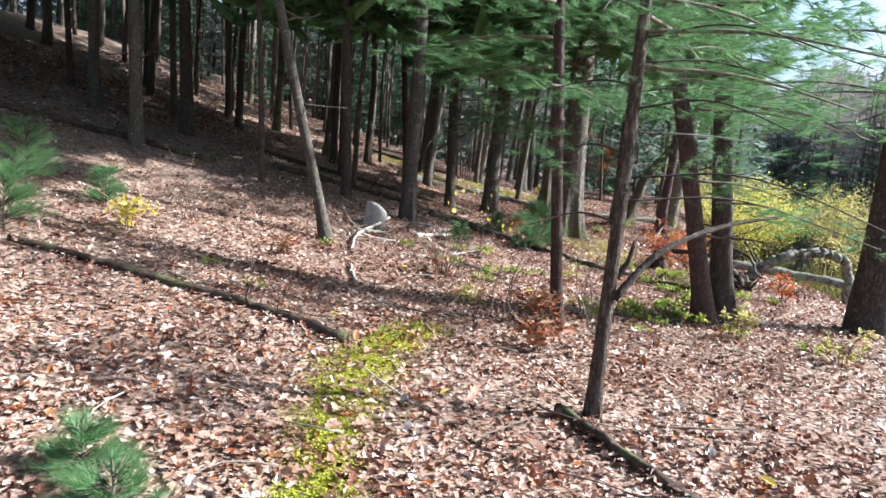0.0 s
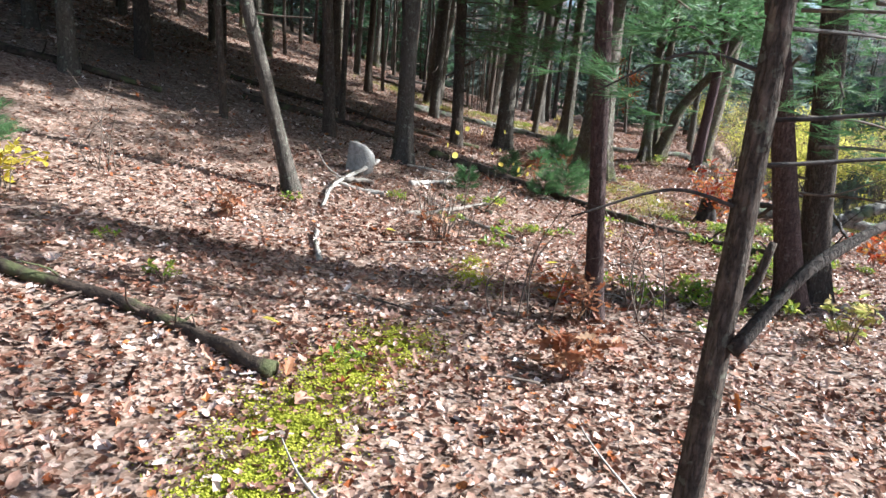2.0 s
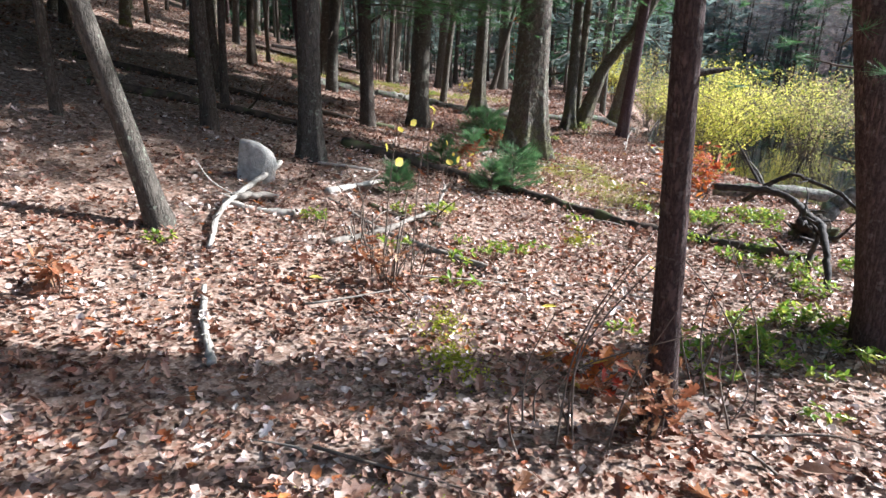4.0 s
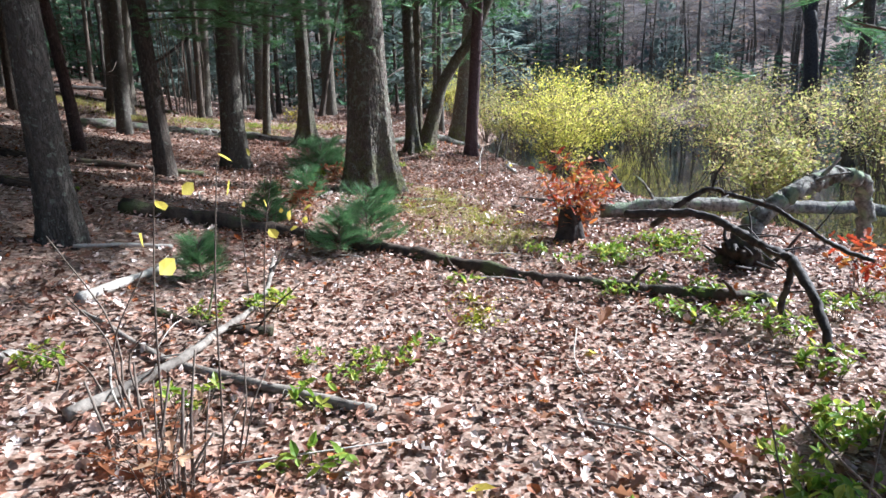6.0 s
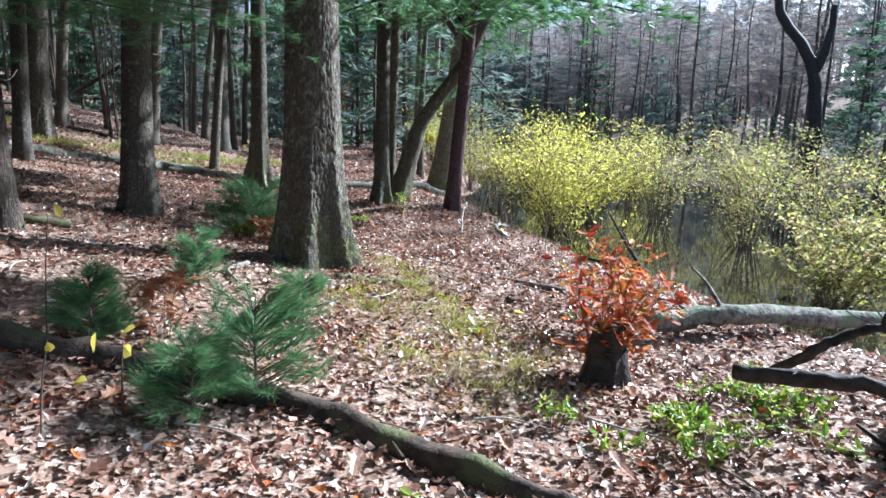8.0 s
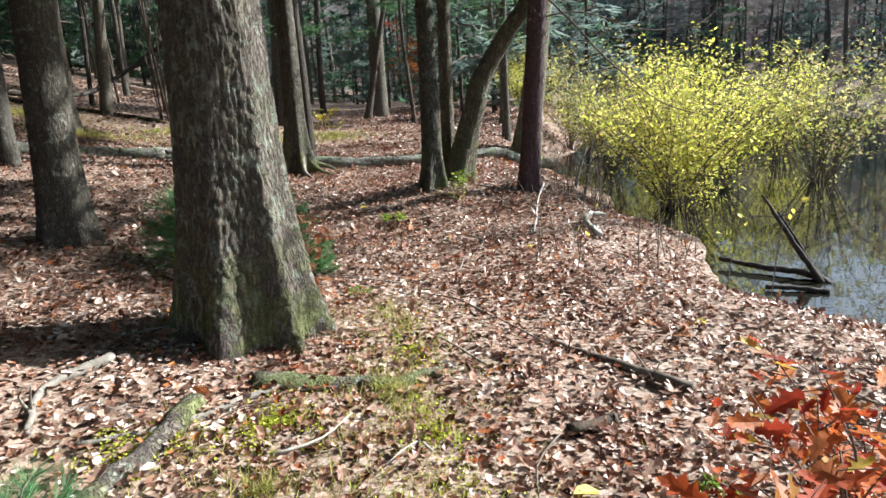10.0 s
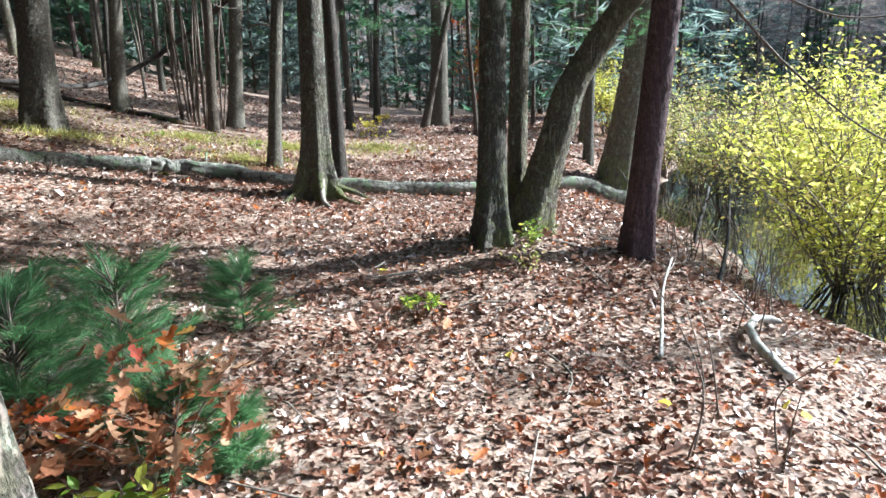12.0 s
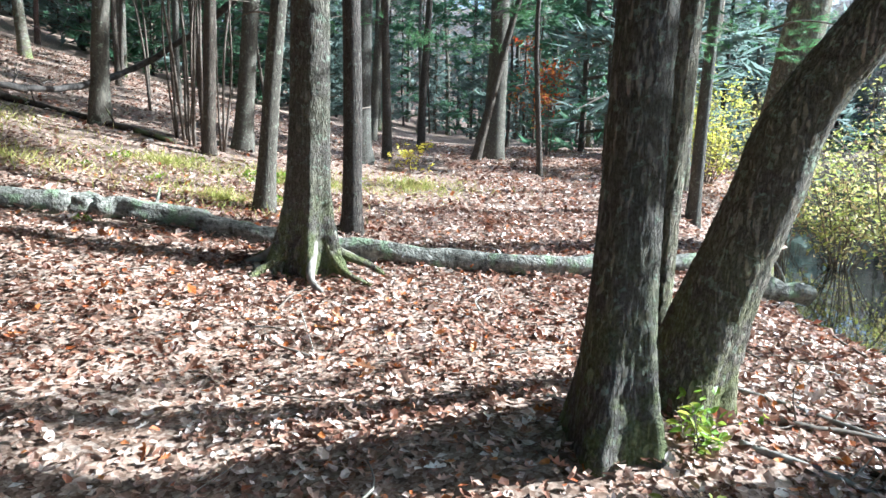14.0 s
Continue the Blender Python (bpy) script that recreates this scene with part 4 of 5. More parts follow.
shrub_thing("oak_sapling", on(2.45, 15.3), 0.4, 0.7, M_BROWNOAK, "rusty oak seedling beside young pines", "sapling", 70, 0.11, 155, 7, OAK, 0.3, M_TWIG, 0.004)
shrub_thing("shrub", on(2.95, 15.1), 0.28, 0.5, M_GREEN, "low green and yellow shoots behind the pine", "shrub", 60, 0.07, 156, 7, OVAL, 0.2, M_TWIG, 0.004)
shrub_thing("shrub", on(5.2, 18.6), 0.26, 0.5, M_GREEN, "green vine leaves climbing at the maples' foot", "shrub", 120, 0.055, 157, 12, OVAL, 0.1, M_TWIG, 0.004)
shrub_thing("oak_sapling", on(1.05, 6.5), 0.3, 0.45, M_RUSSET, "small orange oak seedling by the slim trunk", "sapling", 45, 0.10, 158, 6, OAK, 0.3, M_TWIG, 0.004)
shrub_thing("oak_sapling", on(4.75, 8.75), 0.5, 0.8, M_RUSSET, "orange and scarlet oak seedling by the uprooted tree", "sapling", 90, 0.09, 159, 8, OAK, 0.3, M_TWIG, 0.004)
shrub_thing("oak_sapling", on(3.1, 14.75), 0.35, 0.5, M_BROWNOAK, "tiny rust-coloured oak seedling beside the pine", "sapling", 50, 0.11, 143, 5, OAK, 0.3, M_TWIG, 0.004)
shrub_thing("oak_sapling", on(1.2, 6.1), 0.45, 0.8, M_BROWNOAK, "rusty oak shoots about a slim trunk", "sapling", 85, 0.075, 144, 12, OAK, 0.3, M_TWIG, 0.004)
shrub_thing("oak_sapling", on(1.35, 11.9), 0.4, 0.7, M_BROWNOAK, "rusty seedling behind the fallen log", "sapling", 80, 0.09, 145, 6, OAK, 0.3, M_TWIG, 0.004)
shrub_thing("oak_sapling", on(-1.6, 7.2), 0.3, 0.5, M_BROWNOAK, "rusty seedling in the leaf litter", "sapling", 50, 0.09, 146, 5, OAK, 0.3, M_TWIG, 0.004)
shrub_thing("oak_sapling", on(0.95, 5.2), 0.32, 0.5, M_BROWNOAK, "brown oak seedling at the trail's edge", "sapling", 60, 0.11, 147, 5, OAK, 0.3, M_TWIG, 0.004)
shrub_thing("shrub", on(3.7, 5.6), 0.4, 0.7, M_OLIVE, "low yellowing shoots at the foot of the twin trunks", "shrub", 90, 0.075, 148, 8, OVAL, 0.3, M_TWIG, 0.004)
shrub_thing("shrub", on(3.0, 6.15), 0.4, 0.55, M_OLIVE, "yellow-green shoots at the foot of the twin trunks", "shrub", 110, 0.075, 149, 8, OVAL, 0.3, M_TWIG, 0.004)
shrub_thing("shrub", on(4.2, 28.6), 0.7, 1.3, M_GOLD, "clear yellow shrub far along the trail", "shrub", 160, 0.09, 150, 9, OVAL, 0.3, M_TWIG, 0.006)
shrub_thing("shrub", on(8.2, 35.0), 4.0, 1.6, M_RUSSET, "tall orange sapling far along the trail", "sapling", 500, 0.14, 151, 6, OVAL, 0.5, M_TWIG, 0.015)
shrub_thing("shrub", on(-3.1, 6.6), 0.35, 0.8, M_GOLD, "low yellow shrub on the slope", "shrub", 90, 0.085, 152, 8, OVAL, 0.3, M_TWIG, 0.004)
shrub_thing("shrub", on(4.95, 18.0), 0.2, 0.6, M_OLIVE, "straggling vine shoots at the maple's foot", "shrub", 60, 0.05, 153, 12, OVAL, 0.2, M_TWIG, 0.004)


# ---- yellow-leaved seedlings on wiry stems ----
def wand(x, y, h, lean, seed, label, leaves=5, size=0.11):
    r = np.random.default_rng(seed)
    ob = thing("seedling", on(x, y), label, "seedling", "yellow seedlings")
    pts = curve_points([(0, 0, -0.04), (lean[0] * 0.4, lean[1] * 0.4, h * 0.55), (lean[0], lean[1], h)], 8)
    stem = put("stem", solid("stem", [tube(pts, np.linspace(0.005, 0.002, len(pts)), 5)], M_TWIG), ob)
    for _ in range(leaves):
        p = pts[r.integers(len(pts) - 7, len(pts))]
        q = put("leaf", GOLD_LEAF, stem, tuple(p + r.normal(0, 0.05, 3)), "", 0, size * r.uniform(0.6, 1.15))
        q.rotation_euler = (r.uniform(0.3, 1.9), r.normal(0, 0.6), r.uniform(0, 6.28))


GOLD_LEAF = sheet("leaf", np.array([(x * 1.5, y, z) for x, y, z in OVAL[0]]), OVAL[1], M_GOLD, False)
for x, y, h, lean, seed, n, size in ((0.12, 8.05, 1.12, (0.1, -0.03), 160, 4, 0.09), (0.33, 8.22, 1.12, (0.1, 0.02), 161, 2, 0.07), (0.62, 9.2, 0.95, (0.14, 0.05), 162, 2, 0.08),
                                     (0.62, 9.9, 0.68, (0.0, 0.0), 163, 1, 0.065), (0.9, 10.7, 0.4, (0.05, 0.0), 164, 2, 0.065), (1.17, 10.92, 0.33, (0.02, 0.0), 165, 3, 0.08), (0.8, 11.7, 0.65, (0.05, 0.0), 166, 1, 0.065),
                                     (6.3, 14.75, 0.8, (0.05, -0.15), 168, 4, 0.06), (6.72, 14.75, 0.95, (0.05, -0.1), 169, 4, 0.06), (5.3, 15.3, 0.35, (0.05, 0.0), 170, 3, 0.06)):
    wand(x, y, h, lean, seed, "thin seedling with a few yellow leaves at the pond's edge" if x > 5 else "tall wiry seedling with big yellow leaves" if h > 0.9 else "short wiry seedling with yellow leaves", n, size)


# ---- young pines ----
FINE_TUFT = tuft(30, 0.008, 0.65, 4)


def young_pine(x, y, h, w, seed, label, up=0.0):
    r = np.random.default_rng(seed)
    ob = thing("pine_seedling", on(x, y, up), label, "seedling", "young pines")
    twigs, locs, ang = [tube(np.array([(0, 0, -0.03), (0, 0, h * 0.5), (0.01, 0.01, h * 0.95)]), np.array([0.008, 0.006, 0.003]), 5)], [], []
    for k in range(int(34 + 34 * h)):
        f = r.uniform(0.05, 0.98)
        a, L = r.uniform(0, 6.28), w * 0.5 * (1.05 - 0.6 * f) * r.uniform(0.5, 1.0)
        e = np.array([math.cos(a) * L, math.sin(a) * L, h * f + L * 0.25])
        twigs.append(tube(np.array([(0, 0, h * f * 0.85), e * (0.5, 0.5, 0.97), e]), np.array([0.004, 0.003, 0.002]), 3))
        for s in (0.35, 0.55, 0.75, 0.95):
            locs.append(np.array([e[0] * s, e[1] * s, h * f * 0.85 + (e[2] - h * f * 0.85) * s]))
            ang.append((a - math.pi / 2 + r.normal(0, 0.5), r.uniform(0.1, 0.8)))
    ang = np.array(ang)
    tagged(put("stemwork", solid("stemwork", twigs, M_TWIG), ob), kind="stuff")
    put("needles", scatter("needles", FINE_TUFT, np.array(locs), turns(ang[:, 0], ang[:, 1], np.zeros(len(ang))), r.uniform(0.8, 1.2, len(ang)) * 0.145 * min(1.0, 0.45 + h), M_NEEDLE), ob)


for k, (x, y, h, w, label) in enumerate((
        (1.74, 11.05, 0.55, 0.75, "bushy soft-needled pine seedling leaning over the fallen log"), (1.45, 10.85, 0.38, 0.55, "pine seedling in front of the fallen log"),
        (1.0, 11.75, 0.4, 0.5, "small pine seedling behind the log"), (2.2, 12.2, 0.35, 0.55, "small pine seedling by the great pine"),
        (-1.2, 2.4, 0.2, 0.35, "low pine seedling in the leaf litter"), (-0.95, 2.15, 0.2, 0.4, "low pine seedling in the leaf litter"),
        (-3.7, 7.3, 0.4, 0.55, "young pine on the slope"), (-4.55, 7.2, 0.7, 0.8, "young pine on the slope"),
        (-3.7, 5.6, 0.6, 0.9, "young pine beside the fallen branch"),
        (2.55, 16.3, 0.62, 1.0, "bushy pine seedling beside the trail"), (2.2, 16.0, 0.6, 0.9, "bushy pine seedling beside the trail"), (2.98, 17.1, 0.42, 0.65, "bushy pine seedling beside the trail"),
        (3.2, 15.5, 0.28, 0.25, "small dark pine seedling at the pine's foot"), (2.75, 15.9, 0.35, 0.5, "low pine seedling behind the pine"),
        (0.35, 10.2, 0.3, 0.4, "small pine seedling under the trees"), (2.35, 15.75, 0.6, 0.9, "bushy pine seedling among rusty oak leaves"), (2.98, 15.5, 0.4, 0.5, "pine seedling among rusty oak leaves"), (1.6, 13.0, 0.4, 0.5, "small pine seedling under the trees"))):
    young_pine(x, y, h, w, 170 + k, label)


# ---- green ground plants ----
def herb(seed, n, size, h):
    r = np.random.default_rng(seed)
    ob = thing("ground_plant", on(430 + seed, 300), "tuft of glossy bright-green leaves in the litter", "plant", "green plants on the ground")
    stems, locs, yaw = [], [], []
    for k in range(n):
        a, o = r.uniform(0, 6.28), r.uniform(0, 0.10)
        foot = np.array([math.cos(a) * o, math.sin(a) * o, -0.02])
        tip = foot + (math.cos(a) * 0.05, math.sin(a) * 0.05, h * r.uniform(0.6, 1.1))
        stems.append(tube(np.array([foot, tip]), np.array([0.003, 0.002]), 3))
        for _ in range(5):
            locs.append(tip)
            yaw.append((r.uniform(0, 6.28), r.uniform(-0.9, 1.1)))
    yaw = np.array(yaw)
    tagged(put("stemwork", solid("stemwork", stems, M_TWIG), ob), kind="stuff")
    put("foliage", scatter("foliage", OVAL, np.array(locs), turns(yaw[:, 0], yaw[:, 1], np.zeros(len(yaw))), r.uniform(0.7, 1.2, len(yaw)) * size, M_GREEN), ob)
    return ob


herbs = [herb(k, n, s, h) for k, (n, s, h) in enumerate(((9, 0.055, 0.08), (13, 0.05, 0.11), (8, 0.06, 0.07), (18, 0.055, 0.13)))]
r = np.random.default_rng(31)
spots = [(1.25, 8.75), (1.0, 8.55), (1.45, 8.9), (0.72, 9.55), (2.35, 6.6), (2.6, 6.9), (2.1, 6.2), (2.75, 7.3), (1.55, 7.2), (1.75, 6.55), (0.62, 7.9), (-0.4, 8.9), (-1.3, 8.0), (-1.5, 5.7), (-0.25, 5.0), (2.2, 15.6), (3.4, 14.9), (0.9, 22.2), (1.3, 21.9), (4.1, 17.3)]
spots += [(2.05 + r.normal(0, 0.16), 6.95 + r.normal(0, 0.22)) for _ in range(6)] + [(3.35 + r.normal(0, 0.25), 8.75 + r.normal(0, 0.3)) for _ in range(5)] + [(1.09, 8.76), (0.8, 8.87), (0.37, 9.47), (0.76, 8.45)]
spots += [(4.45 + r.normal(0, 0.3), 10.65 + r.normal(0, 0.25)) for _ in range(5)]
spots += [(4.05 + r.normal(0, 0.4), 10.3 + r.normal(0, 0.35)) for _ in range(15)] + [(3.2 + r.normal(0, 0.6), 8.1 + r.normal(0, 0.7)) for _ in range(7)]
spots += [(2.9 + r.normal(0, 0.5), 7.0 + r.normal(0, 0.5)) for _ in range(6)] + [(2.0 + r.normal(0, 1.4), 25.2 + r.normal(0, 0.8)) for _ in range(14)] + [(r.uniform(-2.5, 4.5), r.uniform(5, 13)) for _ in range(8)]
for k, (x, y) in enumerate(spots):
    q = copy_thing(herbs[k % 4], pose(*on(x, y, 0.02), 0, 0, r.uniform(0, 360)))
    s = r.uniform(0.6, 1.05)
    q.scale = (s, s, s)
for k, ob in enumerate(herbs):
    ob.location = on(3.4 + 0.2 * k, 9.4 - 0.35 * k, 0.02)


# ---- logs, limbs and sticks ----
def limb(name, pts, r0, r1, mat, label, category="log", seg=12, rough=0.25, side=0, seed=1, steps=8):
    """A fallen stem; side: number of snapped stubs."""
    pts = np.array(pts, float)
    line = curve_points(pts, steps)
    jag = np.array([[noise.noise((seed + q * 0.9, k * 7.7, seed * 0.3)) for k in range(3)] for q in range(len(line))])
    line = line + jag * min(r0, r1, 0.06) * np.array([0.9, 0.9, 0.5]) * (np.arange(len(line)) > 0)[:, None]
    at = line[0].copy()
    pieces = [tube(line - at, np.linspace(r0, r1, len(line)), seg, rough, seed)]
    ob = thing(name, tuple(at), label, category)
    stem = put("stem", solid("stem", pieces, mat), ob)
    g = np.random.default_rng(seed)
    for _ in range(side):
        k = g.integers(1, len(line) - 1)
        d = np.array([g.normal(), g.normal(), abs(g.normal()) * 0.8])
        d /= np.linalg.norm(d)
        L = g.uniform(0.08, 0.4) * (1 + 3 * r0)
        p = line[k] - at
        tw = curve_points([p, p + d * L * 0.5 + g.normal(0, 0.02, 3), p + d * L], 3)
        put("stub", solid("stub", [tube(tw, np.linspace(r0 * 0.28, r0 * 0.1, len(tw)), 5)], mat), stem)
    return ob


def lying(points, up):
    return [on(x, y, up) for x, y in points]


limb("fallen_log", lying([(-0.2, 12.0), (0.7, 11.62), (1.35, 11.32), (1.95, 10.88), (2.6, 10.02), (3.1, 9.5), (3.5, 9.12), (3.9, 8.75)], 0.025), 0.082, 0.05, M_WETLOG,
     "dark rotting log lying across the trail's edge", "log", 16, 0.3, 5, 3, 10)
limb("fallen_log", lying([(-1.6, 21.0), (0.0, 21.65), (0.9, 22.1), (1.45, 22.35), (2.5, 22.25), (3.6, 22.1), (5.3, 21.85), (6.75, 22.1)], 0.07) + [(7.4, 22.2, -0.16), (8.05, 22.25, -0.3)], 0.105, 0.10, M_LOG,
     "long lichen-grey log lying across the whole trail", "log", 20, 0.34, 8, 4, 10)
limb("fallen_branch", lying([(-3.5, 5.38), (-2.75, 5.36), (-1.85, 5.27), (-1.2, 5.08), (-0.55, 4.74)], 0.035), 0.034, 0.045, M_WETLOG, "crooked dark branch fallen on the leaves", "branch", 10, 0.35, 9, 5, 8)
limb("fallen_log", lying([(0.92, 3.82), (1.1, 3.4), (1.36, 2.8), (1.6, 2.2)], 0.03), 0.032, 0.042, M_WETLOG, "short dark log at the foot of a young pine", "log", 10, 0.25, 0, 6, 6)
limb("bleached_root", [on(-0.78, 10.2, 0.1), on(-0.86, 9.8, 0.08), on(-0.98, 9.3, 0.06), on(-1.06, 8.75, 0.06), on(-1.02, 8.05, 0.03)], 0.03, 0.016, M_DRIFT, "twisted sun-bleached root on the leaves", "root", 9, 0.45, 3, 7)
limb("bleached_root", [on(-0.72, 9.35, 0.04), on(-0.88, 9.2, 0.06), on(-1.04, 9.1, 0.04)], 0.022, 0.035, M_GREYLIMB, "split grey end of a bleached root", "root", 8, 0.5, 2, 8)
limb("bleached_branch", lying([(-0.93, 7.45), (-0.88, 7.2), (-0.82, 6.95), (-0.72, 6.6)], 0.03), 0.016, 0.022, M_DRIFT, "sun-bleached stick in the leaf litter", "branch", 8, 0.4, 2, 9)
limb("fallen_branch", [on(-0.25, 8.5, 0.02), on(0.0, 8.72, 0.03), on(0.24, 8.95, 0.06), on(0.35, 9.17, 0.05), on(0.6, 9.5, 0.07), on(0.73, 9.8, 0.1), on(0.82, 10.1, 0.2)], 0.03, 0.013, M_GREYLIMB, "crooked grey branch propped in the litter", "branch", 9, 0.4, 6, 10)
limb("fallen_branch", lying([(-0.3, 9.6), (-0.18, 9.43), (0.12, 8.97), (0.44, 8.71), (0.69, 8.5), (0.98, 8.27)], 0.025), 0.011, 0.028, M_GREYLIMB, "thin grey branch on the leaves", "branch", 8, 0.35, 5, 11)
limb("fallen_branch", lying([(0.06, 9.6), (0.3, 9.36), (0.69, 9.27)], 0.02), 0.03, 0.045, M_WETLOG, "rotting red-brown chunk of wood in the litter", "branch", 9, 0.5, 3, 31)
limb("fallen_branch", lying([(-0.45, 10.75), (-0.09, 10.86), (0.19, 10.85)], 0.03), 0.014, 0.018, M_DRIFT, "straight bleached stick under the trees", "branch", 7, 0.3, 0, 32)
limb("bleached_branch", lying([(-0.32, 9.75), (-0.06, 10.12), (0.23, 10.52)], 0.03), 0.036, 0.02, M_DRIFT, "bleached broken branch near the log", "branch", 8, 0.45, 1, 12)
limb("bleached_branch", lying([(-1.1, 9.0), (-0.75, 8.95), (-0.5, 9.05)], 0.03), 0.022, 0.03, M_DRIFT, "flat bleached splinter beside a root", "branch", 7, 0.4, 0, 13)
limb("fallen_branch", lying([(4.38, 13.72), (4.55, 13.4), (4.78, 12.95)], 0.025), 0.016, 0.03, M_TWIG, "dark stick on the trail", "branch", 7, 0.3, 2, 14)
limb("fallen_branch", lying([(4.05, 12.75), (4.3, 12.78)], 0.03), 0.028, 0.032, M_WETLOG, "short dark chunk of wood on the trail", "branch", 8, 0.3, 0, 15)
limb("root", lying([(2.1, 13.0), (2.45, 13.12), (2.75, 13.35), (3.05, 13.5)], 0.02), 0.012, 0.022, M_GREYLIMB, "grey root snaking over the moss", "root", 7, 0.3, 0, 16)
limb("root", lying([(2.05, 13.85), (1.85, 13.5), (1.9, 13.1)], 0.02), 0.03, 0.012, M_GREYLIMB, "thin pale root at the pine's foot", "root", 7, 0.3, 2, 17)
limb("root", lying([(2.5, 13.3), (2.3, 12.75), (1.9, 12.2), (1.75, 11.8)], 0.015), 0.06, 0.03, M_PINE, "surface root running out from the pine", "root", 9, 0.3, 0, 18)
limb("root", lying([(2.75, 13.5), (3.35, 13.4), (3.75, 13.55)], 0.0), 0.07, 0.03, M_PINE, "surface root running into the trail", "root", 9, 0.3, 0, 19)
limb("bleached_branch", [on(5.35, 16.45, 0.02), on(5.5, 16.75, 0.1), on(5.62, 17.0, 0.22), on(5.8, 17.25, 0.36)], 0.014, 0.008, M_DRIFT, "white forked stick standing in the litter", "branch", 6, 0.3, 1, 20)
limb("bleached_branch", [on(5.9, 16.1, 0.02), on(5.95, 16.5, 0.07), on(6.1, 16.75, 0.09), on(6.35, 16.85, 0.05)], 0.03, 0.022, M_DRIFT, "curled bleached root on the bank", "root", 8, 0.4, 2, 21)
limb("fallen_branch", lying([(5.5, 19.6), (6.2, 18.8), (6.9, 18.3)], 0.03), 0.02, 0.014, M_GREYLIMB, "grey stick sloping to the water", "branch", 7, 0.3, 2, 22)
limb("fallen_branch", lying([(5.7, 18.9), (6.4, 18.7), (7.2, 18.0)], 0.03), 0.016, 0.012, M_TWIG, "dark stick sloping to the water", "branch", 7, 0.3, 3, 23)
limb("fallen_branch", [(7.05, 15.85, -0.53), (7.2, 15.55, -0.55), (7.42, 15.2, -0.55), (7.52, 14.95, -0.62)], 0.022, 0.04, M_BLACKLIMB, "black branch lying in the shallows", "branch", 8, 0.35, 1, 24)
limb("fallen_branch", [(7.47, 15.0, -0.62), (7.28, 15.1, -0.3), (7.1, 15.17, 0.0), (6.97, 15.2, 0.2)], 0.03, 0.01, M_BLACKLIMB, "black dead branch rising from the pond", "branch", 8, 0.3, 3, 25)
limb("fallen_branch", [(7.58, 15.15, -0.62), (7.4, 15.22, -0.3), (7.2, 15.28, 0.02)], 0.024, 0.008, M_BLACKLIMB, "second black dead branch rising from the pond", "branch", 8, 0.3, 2, 33)
limb("fallen_branch", [(6.9, 15.02, -0.57), (7.1, 14.9, -0.57), (7.3, 14.74, -0.59)], 0.02, 0.026, M_BLACKLIMB, "black branch lying in the shallows", "branch", 8, 0.3, 0, 26)
limb("fallen_branch", [on(6.55, 17.9, -0.03), (6.85, 18.3, 0.0), (7.2, 18.9, 0.4)], 0.025, 0.012, M_BLACKLIMB, "dead branch leaning out of the bank", "branch", 7, 0.3, 3, 27)
limb("fallen_branch", [(7.2, 19.6, -0.65), (7.35, 19.7, -0.2), (7.75, 20.2, 0.2)], 0.035, 0.014, M_BLACKLIMB, "dead stem leaning out of the water", "branch", 7, 0.3, 3, 28)
limb("fallen_branch", lying([(5.37, 18.60), (5.60, 18.47), (5.78, 18.33)], 0.03), 0.018, 0.012, M_GREYLIMB, "grey stick on the sloping bank", "branch", 7, 0.35, 2, 80)
limb("fallen_branch", lying([(6.14, 20.42), (6.20, 19.54), (6.15, 18.79)], 0.03), 0.008, 0.005, M_TWIG, "thin dark stick on the sloping bank", "branch", 7, 0.35, 2, 81)
limb("fallen_branch", lying([(7.04, 20.81), (7.07, 20.52), (7.02, 20.07)], 0.03), 0.012, 0.008, M_TWIG, "thin dark stick on the sloping bank", "branch", 7, 0.35, 2, 82)
limb("fallen_branch", lying([(5.73, 18.60), (5.84, 18.53), (5.93, 18.44)], 0.03), 0.012, 0.014, M_WETLOG, "short dark stick on the sloping bank", "branch", 7, 0.35, 2, 83)
limb("fallen_branch", lying([(7.02, 19.50), (7.05, 19.34), (7.07, 19.17)], 0.03), 0.010, 0.008, M_GREYLIMB, "grey stick reaching to the water", "branch", 7, 0.35, 2, 84)
limb("fallen_branch", lying([(6.24, 18.27), (6.17, 18.09), (6.12, 17.92)], 0.03), 0.010, 0.008, M_GREYLIMB, "grey stick reaching to the water", "branch", 7, 0.35, 2, 85)
limb("hanging_bough", [(-2.5, 24.7, 1.78), (-1.2, 25.4, 1.65), (-1.1, 25.97, 1.63), (-0.87, 26.97, 1.755), (-0.476, 28.0, 2.11), (0.53, 28.13, 2.76), (1.5, 27.9, 3.5)], 0.045, 0.055, M_BLACKLIMB, "dead bough drooping from a trunk beyond the log", "branch", 8, 0.3, 4, 29)
for k, (a, b_) in enumerate((((-4.2, 14.5), (0.6, 14.9)), ((-3.2, 12.2), (-0.6, 12.6)), ((-3.5, 27.5), (0.5, 26.8)), ((-7, 10.2), (-3.9, 10.9)))):
    m = ((a[0] + b_[0]) / 2, (a[1] + b_[1]) / 2 + 0.2)
    limb("fallen_log", lying([a, m, b_], 0.04), 0.065, 0.04, M_WETLOG, "old fallen trunk lying in the wood", "log", 10, 0.25, 4, 40 + k, 6)

# twigs strewn about
r = np.random.default_rng(33)
